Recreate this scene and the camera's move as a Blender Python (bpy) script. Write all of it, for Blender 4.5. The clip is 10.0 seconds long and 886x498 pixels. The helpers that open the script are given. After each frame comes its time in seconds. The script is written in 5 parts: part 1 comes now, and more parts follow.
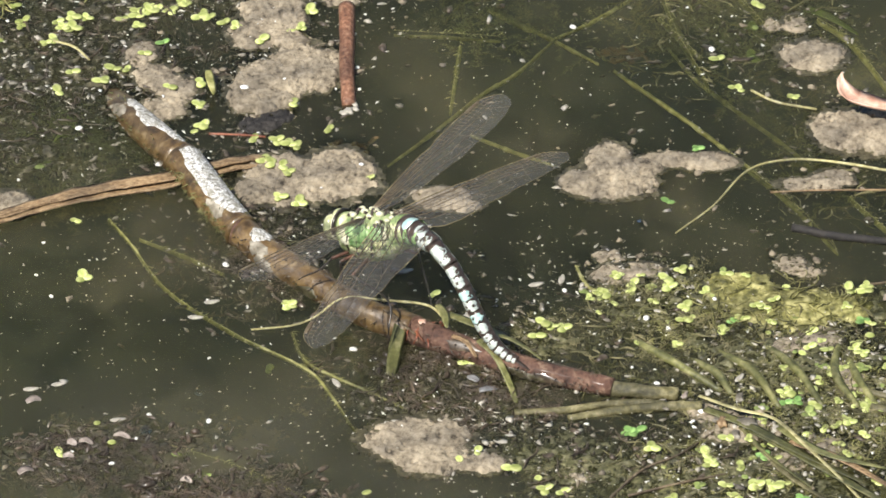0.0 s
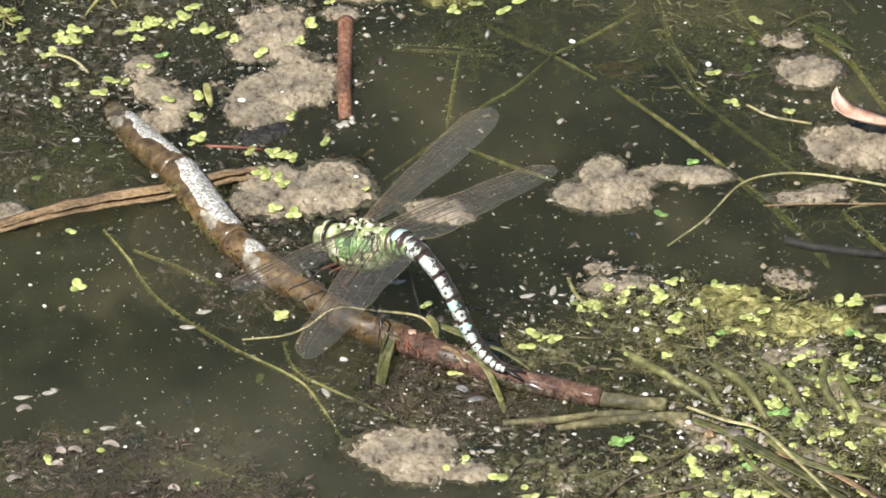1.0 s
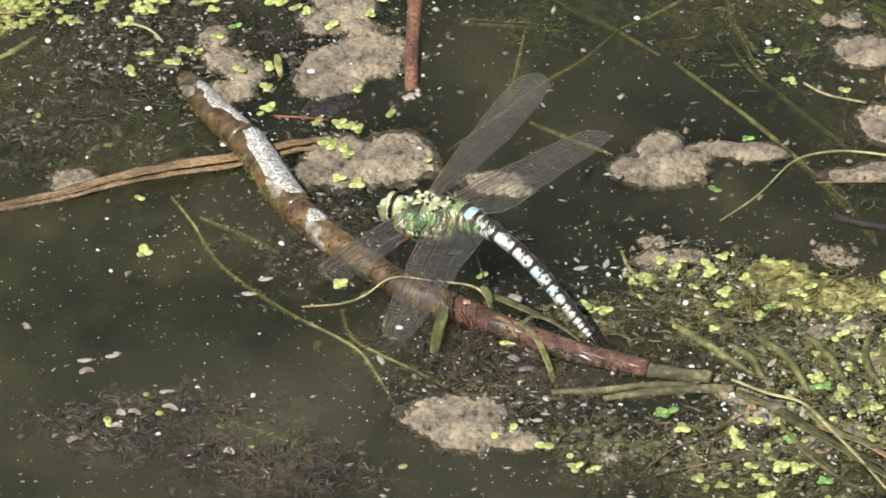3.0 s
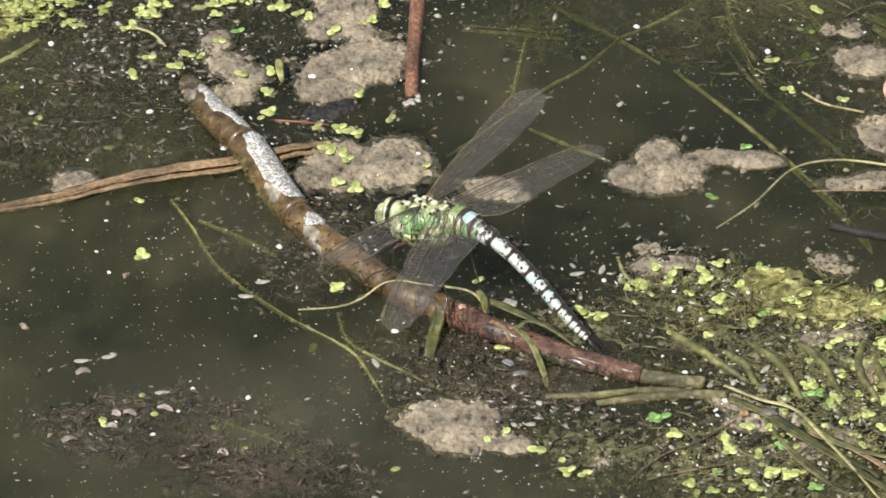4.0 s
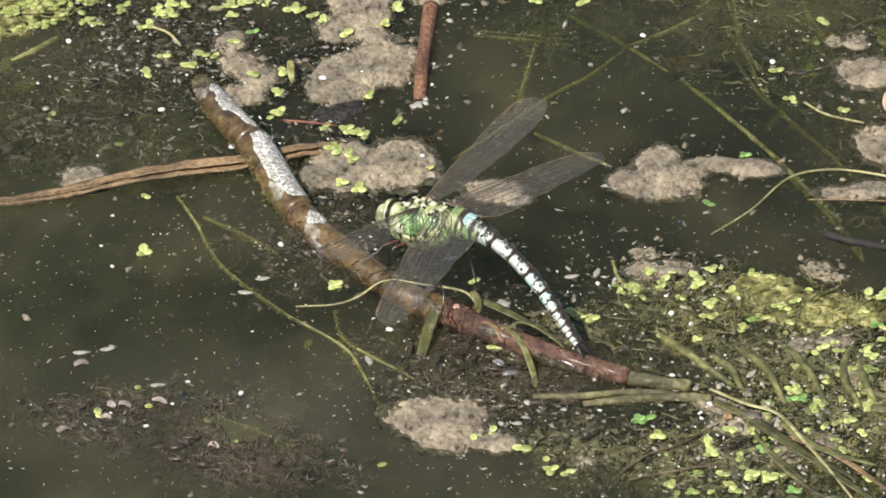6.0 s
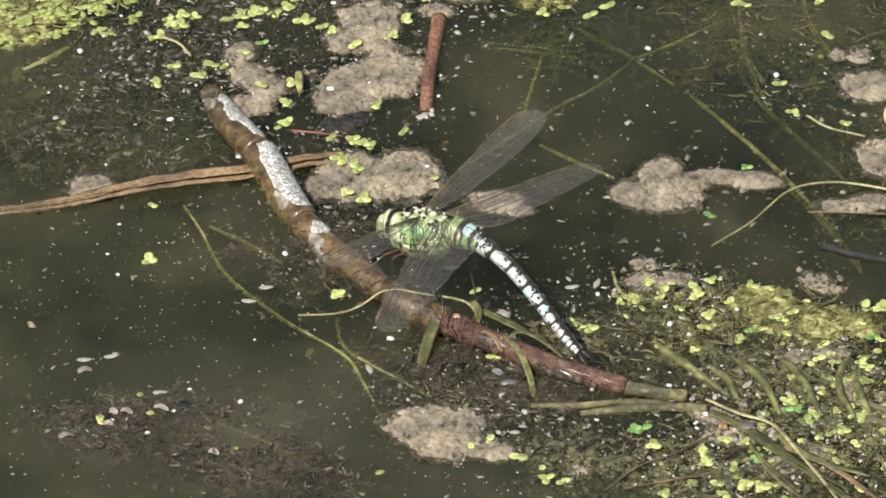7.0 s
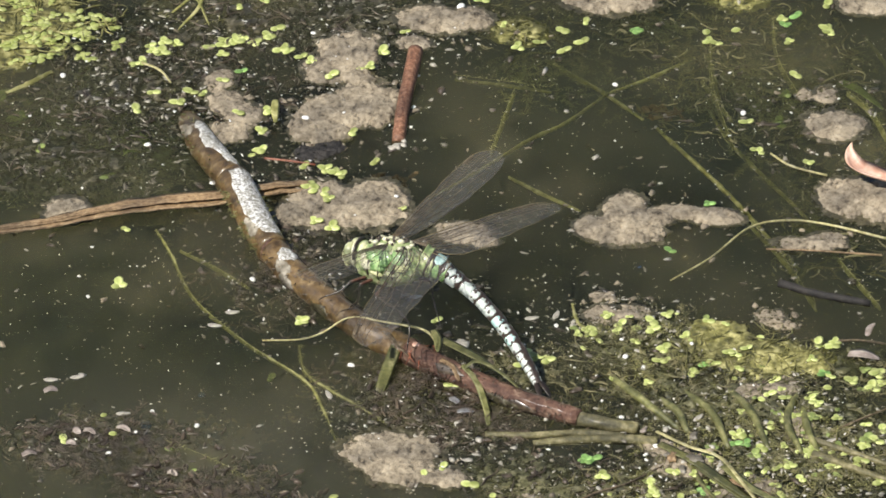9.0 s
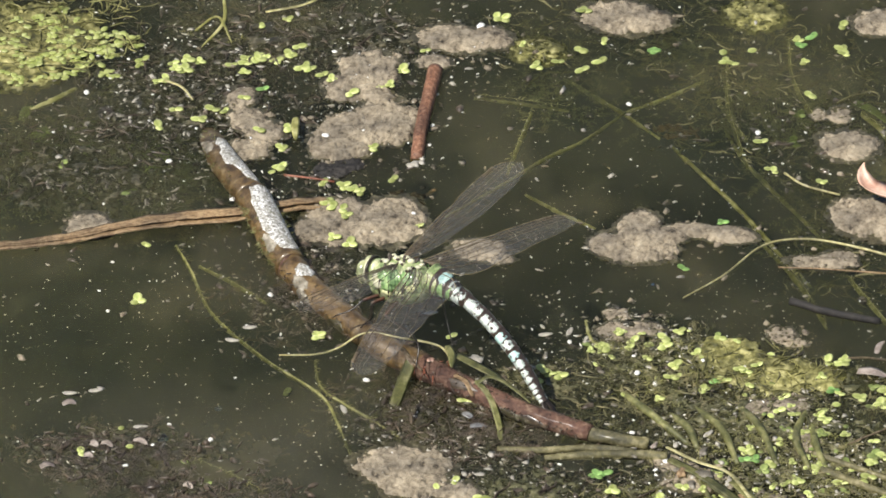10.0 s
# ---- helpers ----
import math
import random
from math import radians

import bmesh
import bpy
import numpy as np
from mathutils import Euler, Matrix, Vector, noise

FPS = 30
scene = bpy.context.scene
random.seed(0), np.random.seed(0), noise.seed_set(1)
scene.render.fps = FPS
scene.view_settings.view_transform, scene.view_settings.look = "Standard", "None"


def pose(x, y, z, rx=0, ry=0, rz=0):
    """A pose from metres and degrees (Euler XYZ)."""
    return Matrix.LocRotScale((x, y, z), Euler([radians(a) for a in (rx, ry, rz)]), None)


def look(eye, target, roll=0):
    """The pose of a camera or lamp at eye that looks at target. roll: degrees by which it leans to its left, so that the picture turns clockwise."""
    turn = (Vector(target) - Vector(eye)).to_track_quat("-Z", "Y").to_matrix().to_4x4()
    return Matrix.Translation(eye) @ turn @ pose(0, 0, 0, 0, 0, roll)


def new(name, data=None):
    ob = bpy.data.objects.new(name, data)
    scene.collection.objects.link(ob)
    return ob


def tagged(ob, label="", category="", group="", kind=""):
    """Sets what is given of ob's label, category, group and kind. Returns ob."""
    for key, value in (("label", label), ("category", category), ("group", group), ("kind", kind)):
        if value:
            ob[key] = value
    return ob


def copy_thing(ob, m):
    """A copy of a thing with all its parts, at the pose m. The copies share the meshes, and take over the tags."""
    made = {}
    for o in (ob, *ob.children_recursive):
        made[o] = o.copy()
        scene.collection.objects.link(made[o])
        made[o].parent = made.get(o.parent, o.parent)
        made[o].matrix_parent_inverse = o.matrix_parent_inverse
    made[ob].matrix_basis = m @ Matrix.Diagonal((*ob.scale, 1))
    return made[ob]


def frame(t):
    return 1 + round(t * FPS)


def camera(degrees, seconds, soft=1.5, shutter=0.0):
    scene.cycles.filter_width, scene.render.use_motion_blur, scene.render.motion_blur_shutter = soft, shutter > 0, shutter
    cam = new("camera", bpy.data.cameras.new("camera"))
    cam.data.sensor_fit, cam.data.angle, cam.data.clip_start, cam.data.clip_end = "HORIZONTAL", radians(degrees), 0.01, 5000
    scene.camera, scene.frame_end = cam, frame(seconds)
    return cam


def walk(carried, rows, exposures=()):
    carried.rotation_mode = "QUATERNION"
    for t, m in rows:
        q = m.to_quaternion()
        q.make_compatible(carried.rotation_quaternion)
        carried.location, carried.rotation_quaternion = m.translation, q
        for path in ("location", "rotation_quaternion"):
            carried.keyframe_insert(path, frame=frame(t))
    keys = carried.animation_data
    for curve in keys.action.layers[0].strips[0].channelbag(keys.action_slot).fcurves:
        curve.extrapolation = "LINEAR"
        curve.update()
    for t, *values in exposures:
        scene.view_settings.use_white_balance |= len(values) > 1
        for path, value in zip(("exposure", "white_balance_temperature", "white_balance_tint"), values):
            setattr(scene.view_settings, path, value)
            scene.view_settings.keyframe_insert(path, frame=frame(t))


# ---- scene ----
# ---- camera: a long lens held in the hand, drifting round the perch ----
cam = camera(6.0, 10.0, soft=1.7)
walk(cam, [
    (0, look((0.0474, -1.5298, 1.1532), (0.00945, 0.00882, 0.01000), -0.14)),
    (0.5, look((0.0659, -1.5356, 1.1464), (0.01051, 0.01345, 0.01000), -0.40)),
    (1, look((0.0797, -1.5414, 1.1483), (0.01123, 0.01321, 0.01000), -0.59)),
    (1.5, look((0.0904, -1.5488, 1.1578), (0.00897, 0.00791, 0.01000), -0.67)),
    (2, look((0.1055, -1.5586, 1.1664), (0.00412, 0.00276, 0.01000), -0.97)),
    (2.5, look((0.1172, -1.5639, 1.1785), (0.00032, 0.00068, 0.01000), -1.02)),
    (3, look((0.1252, -1.5719, 1.1882), (-0.00118, 0.00166, 0.01000), -0.98)),
    (4.5, look((0.1551, -1.5867, 1.1892), (-0.00047, 0.00591, 0.01000), -0.73)),
    (5, look((0.1709, -1.5947, 1.1927), (-0.00087, 0.00523, 0.01000), -0.71)),
    (5.5, look((0.1890, -1.5989, 1.1989), (0.00027, 0.00352, 0.01000), -0.83)),
    (7, look((0.2361, -1.6148, 1.2191), (-0.00049, 0.00779, 0.01000), -1.28)),
    (7.5, look((0.2538, -1.6199, 1.2251), (0.00069, 0.01236, 0.01000), -1.44)),
    (8, look((0.2691, -1.6244, 1.2302), (0.00334, 0.01465, 0.01000), -1.48)),
    (8.5, look((0.2821, -1.6304, 1.2396), (0.00500, 0.01751, 0.01000), -1.37)),
    (9, look((0.2920, -1.6349, 1.2515), (0.00668, 0.02109, 0.01000), -0.98)),
    (9.5, look((0.3008, -1.6408, 1.2635), (0.00499, 0.02466, 0.01000), -0.81)),
    (10, look((0.3149, -1.6516, 1.2672), (0.00168, 0.02747, 0.01000), -1.17)),
], [(0, 0.56), (1.9, 0.53), (2.7, 0.37), (10, 0.36)])

# ---- daylight: high sun from beyond the pond ----
world = bpy.data.worlds.new("world")
scene.world = world
world.use_nodes = True
sky = world.node_tree.nodes.new("ShaderNodeTexSky")
sky.sky_type, sky.sun_disc = "NISHITA", False
sky.sun_elevation, sky.sun_rotation = radians(55), radians(222)
background = world.node_tree.nodes["Background"]
world.node_tree.links.new(sky.outputs[0], background.inputs[0])
background.inputs[1].default_value = 0.07
sun = new("sun", bpy.data.lights.new("sun", "SUN"))
sun.data.energy, sun.data.angle, sun.data.color = 5.0, radians(0.5), (1, 0.955, 0.89)
sun.matrix_world = look((-0.386 * 5, -0.429 * 5, 0.815 * 5), (0, 0, 0))

MM = 0.001


# ---- materials ----
def material(name):
    m = bpy.data.materials.new(name)
    m.use_nodes = True
    return m, m.node_tree.nodes, m.node_tree.links, m.node_tree.nodes["Principled BSDF"]


def coords(nodes, links, scale, space="Object"):
    """Texture coordinates in cycles a millimetre."""
    c = nodes.new("ShaderNodeTexCoord")
    v = nodes.new("ShaderNodeMapping")
    v.inputs["Scale"].default_value = [1000 * s for s in (scale if isinstance(scale, tuple) else (scale,) * 3)]
    links.new(c.outputs[space], v.inputs[0])
    return v.outputs[0]


def grain(nodes, links, vector, scale=1.0, detail=5, rough=0.6):
    n = nodes.new("ShaderNodeTexNoise")
    n.inputs["Scale"].default_value, n.inputs["Detail"].default_value, n.inputs["Roughness"].default_value = scale, detail, rough
    links.new(vector, n.inputs["Vector"])
    return n.outputs["Fac"]


def ramp(nodes, links, fac, *stops):
    r = nodes.new("ShaderNodeValToRGB")
    while len(r.color_ramp.elements) < len(stops):
        r.color_ramp.elements.new(0.5)
    for e, (at, colour) in zip(r.color_ramp.elements, stops):
        e.position, e.color = at, (*colour, 1)
    links.new(fac, r.inputs[0])
    return r.outputs[0]


def blend(nodes, links, fac, a, b, kind="MIX"):
    x = nodes.new("ShaderNodeMix")
    x.data_type, x.blend_type = "RGBA", kind
    for socket, v in ((x.inputs[0], fac), (x.inputs[6], a), (x.inputs[7], b)):
        if isinstance(v, (int, float)):
            socket.default_value = v
        elif isinstance(v, tuple):
            socket.default_value = (*v, 1)
        else:
            links.new(v, socket)
    return x.outputs[2]


def bump(nodes, links, shader, height, metres, strength=1.0):
    b = nodes.new("ShaderNodeBump")
    b.inputs["Distance"].default_value, b.inputs["Strength"].default_value = metres, strength
    links.new(height, b.inputs["Height"])
    links.new(b.outputs[0], shader.inputs["Normal"])


def per_object(nodes, links, colour, low=0.6, high=1.2):
    """Each copy a little darker or lighter than the next."""
    o = nodes.new("ShaderNodeObjectInfo")
    shade = ramp(nodes, links, o.outputs["Random"], (0, (low, low, low * 0.9)), (1, (high, high, high)))
    return blend(nodes, links, 1.0, colour, shade, "MULTIPLY")


def speckled(name, stops, fine=1.2, coarse=0.15, rough=0.7, relief=0.0002, vary=False, stain=0.5, wet=0.0, transmit=0.0):
    """A natural surface: grain at one scale, stains at another, fine relief."""
    m, nodes, links, shader = material(name)
    v = coords(nodes, links, 1.0)
    small = grain(nodes, links, v, fine, 6, 0.65)
    large = grain(nodes, links, v, coarse, 3, 0.5)
    colour = ramp(nodes, links, small, *stops)
    dirt = ramp(nodes, links, large, (0.35, (1 - stain,) * 3), (0.65, (1.1, 1.08, 1.02)))
    colour = blend(nodes, links, 1.0, colour, dirt, "MULTIPLY")
    if vary:
        colour = per_object(nodes, links, colour)
    links.new(colour, shader.inputs["Base Color"])
    shader.inputs["Roughness"].default_value = rough
    if wet:
        shader.inputs["Coat Weight"].default_value, shader.inputs["Coat Roughness"].default_value = wet, 0.15
    if transmit:
        shader.inputs["Subsurface Weight"].default_value = transmit
        shader.inputs["Subsurface Radius"].default_value = (0.0006, 0.0008, 0.0002)
        shader.inputs["Subsurface Scale"].default_value = 1.0
    if relief:
        bump(nodes, links, shader, small, relief)
    return m


def make_water():
    """Murky pond water: a turbid skin that lets part of the light through, with a clear wet surface."""
    m, nodes, links, shader = material("murky_water")
    v = coords(nodes, links, 1.0)
    cloud = grain(nodes, links, v, 0.018, 6, 0.62)
    dust = grain(nodes, links, v, 0.9, 5, 0.7)
    colour = ramp(nodes, links, cloud, (0.38, (0.032, 0.035, 0.019)), (0.5, (0.053, 0.053, 0.027)), (0.62, (0.096, 0.089, 0.046)))
    # a paler oval patch in the water's colour before the weed
    place = nodes.new("ShaderNodeMapping")
    place.vector_type = "TEXTURE"
    place.inputs["Location"].default_value, place.inputs["Scale"].default_value = (-0.030, -0.056, 0), (0.095, 0.040, 1)
    links.new(nodes["Texture Coordinate"].outputs["Object"], place.inputs[0])
    pale_oval = nodes.new("ShaderNodeTexGradient")
    pale_oval.gradient_type = "SPHERICAL"
    links.new(place.outputs[0], pale_oval.inputs[0])
    # share of the paler tint: the oval's falloff broken up by noise
    silt = nodes.new("ShaderNodeMath")
    silt.operation = "MULTIPLY"
    links.new(pale_oval.outputs["Fac"], silt.inputs[0])
    links.new(ramp(nodes, links, grain(nodes, links, v, 0.03, 5, 0.6), (0.3, (0.3, 0.3, 0.3)), (0.65, (1, 1, 1))), silt.inputs[1])
    colour = blend(nodes, links, silt.outputs[0], colour, (0.125, 0.117, 0.078))
    wisps = ramp(nodes, links, grain(nodes, links, v, 0.11, 6, 0.7), (0.35, (0.78, 0.79, 0.8)), (0.65, (1.25, 1.23, 1.2)))
    colour = blend(nodes, links, 1.0, colour, wisps, "MULTIPLY")
    colour = blend(nodes, links, ramp(nodes, links, dust, (0.62, (0, 0, 0)), (0.8, (0.3, 0.3, 0.3))), colour, (0.2, 0.19, 0.14))
    links.new(colour, shader.inputs["Base Color"])
    shader.inputs["Roughness"].default_value, shader.inputs["IOR"].default_value = 0.04, 1.33
    bump(nodes, links, shader, grain(nodes, links, v, 0.05, 3, 0.5), 0.0004, 0.25)
    m.node_tree.nodes["Principled BSDF"].subsurface_method = "BURLEY"
    shader.inputs["Subsurface Weight"].default_value, shader.inputs["Subsurface Scale"].default_value = 1.0, 0.06
    shader.inputs["Subsurface Radius"].default_value = (1.0, 1.0, 0.7)
    clear = nodes.new("ShaderNodeBsdfTransparent")
    clear.inputs[0].default_value = (0.86, 0.88, 0.74, 1)
    mix = nodes.new("ShaderNodeMixShader")
    mix.inputs[0].default_value = 0.54
    links.new(clear.outputs[0], mix.inputs[1])
    links.new(shader.outputs[0], mix.inputs[2])
    links.new(mix.outputs[0], nodes["Material Output"].inputs["Surface"])
    return m


def make_wing():
    """A clear membrane under a net of fine dark veins, with dust, sheen and glints put into its colour."""
    m, nodes, links, shader = material("wing_membrane")
    v = coords(nodes, links, (1.0, 1.35, 1.0))
    cells = nodes.new("ShaderNodeTexVoronoi")
    cells.feature, cells.inputs["Scale"].default_value, cells.inputs["Randomness"].default_value = "DISTANCE_TO_EDGE", 1.5, 0.8
    links.new(v, cells.inputs["Vector"])
    net = ramp(nodes, links, cells.outputs["Distance"], (0.03, (1, 1, 1)), (0.12, (0, 0, 0)))
    dust = ramp(nodes, links, grain(nodes, links, v, 0.3, 4, 0.7), (0.35, (0.03, 0.03, 0.03)), (0.7, (0.12, 0.12, 0.12)))
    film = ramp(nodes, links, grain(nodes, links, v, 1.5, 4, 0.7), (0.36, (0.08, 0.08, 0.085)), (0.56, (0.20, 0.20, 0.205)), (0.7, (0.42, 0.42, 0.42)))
    # random white flecks painted into the film to imitate sparkle
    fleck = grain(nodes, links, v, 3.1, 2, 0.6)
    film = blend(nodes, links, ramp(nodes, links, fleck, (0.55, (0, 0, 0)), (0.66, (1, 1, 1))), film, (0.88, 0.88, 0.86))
    links.new(blend(nodes, links, net, film, (0.20, 0.185, 0.165)), shader.inputs["Base Color"])
    shader.inputs["Roughness"].default_value = 0.28
    bump(nodes, links, shader, cells.outputs["Distance"], 0.0003, 0.6)
    clear = nodes.new("ShaderNodeBsdfTransparent")
    mix = nodes.new("ShaderNodeMixShader")
    # flecks made more opaque so that the painted glints show
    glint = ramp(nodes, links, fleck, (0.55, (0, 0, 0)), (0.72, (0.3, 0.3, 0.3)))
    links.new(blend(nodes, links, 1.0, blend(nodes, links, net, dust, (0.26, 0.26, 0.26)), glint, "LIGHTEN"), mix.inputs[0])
    links.new(clear.outputs[0], mix.inputs[1])
    links.new(shader.outputs[0], mix.inputs[2])
    links.new(mix.outputs[0], nodes["Material Output"].inputs["Surface"])
    return m


def make_crust():
    """Silvery dried skin on the stem, pale with dark pits and streaks."""
    m, nodes, links, shader = material("silver_bark")
    v = coords(nodes, links, 1.0)
    pits = grain(nodes, links, v, 1.5, 7, 0.8)
    wear = grain(nodes, links, v, 0.45, 4, 0.6)
    colour = ramp(nodes, links, pits, (0.41, (0.07, 0.06, 0.045)), (0.48, (0.34, 0.325, 0.285)), (0.57, (0.90, 0.89, 0.86)))
    colour = blend(nodes, links, ramp(nodes, links, wear, (0.5, (0, 0, 0)), (0.64, (0.7, 0.7, 0.7))), colour, (0.26, 0.24, 0.18))
    links.new(colour, shader.inputs["Base Color"])
    shader.inputs["Roughness"].default_value = 0.5
    bump(nodes, links, shader, pits, 0.0003)
    return m


WATER = make_water()
BED = speckled("pond_silt", [(0.3, (0.010, 0.011, 0.007)), (0.7, (0.026, 0.025, 0.016))], 0.08, 0.012)
MUD = speckled("dried_mud", [(0.34, (0.042, 0.033, 0.022)), (0.405, (0.182, 0.150, 0.106)), (0.53, (0.285, 0.241, 0.175)), (0.75, (0.41, 0.355, 0.275))], 0.55, 0.10, 0.9, 0.0005, stain=0.45)
ALGAE_MAT = speckled("filamentous_algae", [(0.36, (0.05, 0.05, 0.014)), (0.5, (0.19, 0.18, 0.055)), (0.66, (0.46, 0.43, 0.19))], 0.35, 0.09, 0.6, 0.0005, stain=0.6)
SCUM = speckled("olive_grey_scum", [(0.36, (0.028, 0.028, 0.010)), (0.52, (0.095, 0.092, 0.036)), (0.72, (0.30, 0.28, 0.17))], 0.5, 0.06, 0.5, 0.0003, stain=0.55, wet=0.3)
DARK_SCUM = speckled("dark_scum", [(0.36, (0.02, 0.018, 0.008)), (0.55, (0.08, 0.07, 0.036)), (0.75, (0.27, 0.245, 0.18))], 0.5, 0.06, 0.45, 0.0002, stain=0.5, wet=0.4)
STEM = speckled("wet_brown_stem", [(0.34, (0.042, 0.026, 0.010)), (0.46, (0.108, 0.066, 0.026)), (0.56, (0.155, 0.100, 0.040)), (0.7, (0.29, 0.21, 0.11))], 0.36, 0.055, 0.38, 0.0004, stain=0.55, wet=0.5)
RED_STEM = speckled("wet_red_brown_stem", [(0.34, (0.038, 0.018, 0.012)), (0.46, (0.092, 0.044, 0.029)), (0.56, (0.134, 0.070, 0.046)), (0.7, (0.27, 0.18, 0.125))], 0.38, 0.06, 0.72, 0.0011, stain=0.5, wet=0.04)
ORANGE = speckled("rotten_orange_wood", [(0.34, (0.07, 0.034, 0.020)), (0.48, (0.19, 0.085, 0.048)), (0.66, (0.34, 0.20, 0.13))], 0.95, 0.12, 0.6, 0.0003)
CRUST = make_crust()
BLACK = speckled("waterlogged_black_wood", [(0.3, (0.008, 0.007, 0.006)), (0.7, (0.035, 0.03, 0.026))], 0.6, 0.15, 0.75, 0.0004)
STRAW = speckled("dead_straw", [(0.3, (0.22, 0.19, 0.07)), (0.5, (0.44, 0.40, 0.19)), (0.72, (0.66, 0.62, 0.40))], 0.8, 0.12, 0.6, 0.0002)
FILM = speckled("wet_grey_leaf", [(0.3, (0.10, 0.10, 0.10)), (0.7, (0.30, 0.30, 0.31))], 0.6, 0.15, 0.3, 0.0003, stain=0.4, wet=1.0)
REED = speckled("rotting_reed", [(0.32, (0.12, 0.07, 0.033)), (0.5, (0.30, 0.20, 0.105)), (0.72, (0.50, 0.37, 0.22))], 0.9, 0.10, 0.65, 0.0003)
FROND = speckled("duckweed_frond", [(0.3, (0.24, 0.30, 0.07)), (0.5, (0.44, 0.49, 0.16)), (0.72, (0.68, 0.71, 0.37))], 0.5, 0.2, 0.4, 0.0001, True, 0.15)
FRESH = speckled("fresh_green_frond", [(0.3, (0.10, 0.24, 0.045)), (0.7, (0.32, 0.50, 0.17))], 0.6, 0.2, 0.4, 0.0001, True, 0.15)
SUNK = speckled("sunken_frond", [(0.3, (0.16, 0.22, 0.05)), (0.7, (0.32, 0.38, 0.13))], 0.6, 0.2, 0.5, 0.0001, True, 0.3)
DEEP_WEED = speckled("pale_sunken_runner", [(0.33, (0.22, 0.21, 0.06)), (0.5, (0.46, 0.43, 0.17)), (0.68, (0.78, 0.74, 0.42))], 0.35, 0.05, 0.5, 0.0002, True, 0.4)
WEED = speckled("olive_pondweed", [(0.33, (0.11, 0.11, 0.03)), (0.5, (0.29, 0.28, 0.09)), (0.68, (0.58, 0.55, 0.28))], 0.35, 0.05, 0.5, 0.0002, True, 0.4)
SHOOT = speckled("green_shoot", [(0.33, (0.06, 0.062, 0.02)), (0.5, (0.15, 0.152, 0.052)), (0.7, (0.31, 0.29, 0.14))], 0.4, 0.09, 0.5, 0.0004, True, 0.45, wet=0.15)
OLIVE_STALK = speckled("olive_brown_stalk", [(0.33, (0.055, 0.050, 0.019)), (0.5, (0.15, 0.134, 0.056)), (0.7, (0.33, 0.29, 0.165))], 0.5, 0.08, 0.6, 0.0006, stain=0.5, wet=0.15)
TWIG = speckled("dull_brown_twig", [(0.33, (0.05, 0.036, 0.02)), (0.5, (0.13, 0.095, 0.058)), (0.7, (0.26, 0.21, 0.14))], 0.8, 0.1, 0.7, 0.0002)
TANGLE = speckled("dark_tangle", [(0.3, (0.024, 0.017, 0.010)), (0.5, (0.068, 0.049, 0.032)), (0.72, (0.19, 0.145, 0.10))], 0.5, 0.06, 0.4, 0, stain=0.5, wet=0.5)
GREEN_TANGLE = speckled("green_tangle", [(0.3, (0.048, 0.048, 0.018)), (0.5, (0.122, 0.112, 0.048)), (0.72, (0.28, 0.245, 0.13))], 0.4, 0.05, 0.55, 0, stain=0.4)
DIM_WEED = speckled("dim_olive_weed", [(0.3, (0.045, 0.05, 0.016)), (0.5, (0.13, 0.135, 0.042)), (0.72, (0.30, 0.29, 0.12))], 0.3, 0.05, 0.4, 0, stain=0.5, wet=0.3)
RUST = speckled("rusty_rot", [(0.3, (0.05, 0.03, 0.012)), (0.7, (0.20, 0.12, 0.05))], 0.5, 0.1, 0.6, 0, stain=0.4)
CRUMB = speckled("grey_crumbs", [(0.3, (0.07, 0.062, 0.045)), (0.5, (0.18, 0.16, 0.125)), (0.72, (0.44, 0.41, 0.35))], 0.35, 0.06, 0.8, 0)
SEED = speckled("white_seed", [(0.3, (0.66, 0.65, 0.61)), (0.7, (0.88, 0.87, 0.84))], 0.7, 0.2, 0.4, 0.0001, stain=0.1)
HUSK = speckled("grey_husk", [(0.3, (0.26, 0.24, 0.20)), (0.7, (0.50, 0.47, 0.41))], 0.7, 0.2, 0.5, 0.0001, stain=0.2)
PINK_SCRAP = speckled("pinkish_grey_scrap", [(0.3, (0.16, 0.125, 0.105)), (0.5, (0.30, 0.25, 0.215)), (0.7, (0.50, 0.44, 0.39))], 0.6, 0.15, 0.5, 0.0002, stain=0.3)
LEAF = speckled("pink_dead_leaf", [(0.3, (0.46, 0.22, 0.15)), (0.5, (0.66, 0.41, 0.30)), (0.7, (0.82, 0.65, 0.53))], 0.35, 0.1, 0.45, 0.0002, stain=0.25)
ROOT = speckled("red_rootlet", [(0.3, (0.13, 0.03, 0.015)), (0.7, (0.36, 0.13, 0.07))], 0.7, 0.2, 0.35, 0.0001)
THORAX = speckled("green_thorax", [(0.36, (0.09, 0.11, 0.045)), (0.44, (0.24, 0.33, 0.13)), (0.55, (0.43, 0.48, 0.24)), (0.68, (0.74, 0.72, 0.52))], 0.42, 0.14, 0.35, 0.0003, stain=0.4, wet=0.4)
CHITIN = speckled("dark_brown_chitin", [(0.3, (0.028, 0.019, 0.015)), (0.7, (0.085, 0.060, 0.048))], 0.8, 0.2, 0.34, 0.00008, stain=0.3, wet=0.2)
GREEN = speckled("bright_green_chitin", [(0.34, (0.08, 0.15, 0.05)), (0.5, (0.22, 0.38, 0.14)), (0.68, (0.46, 0.58, 0.29))], 0.6, 0.2, 0.3, 0.0003, stain=0.35, wet=0.3)
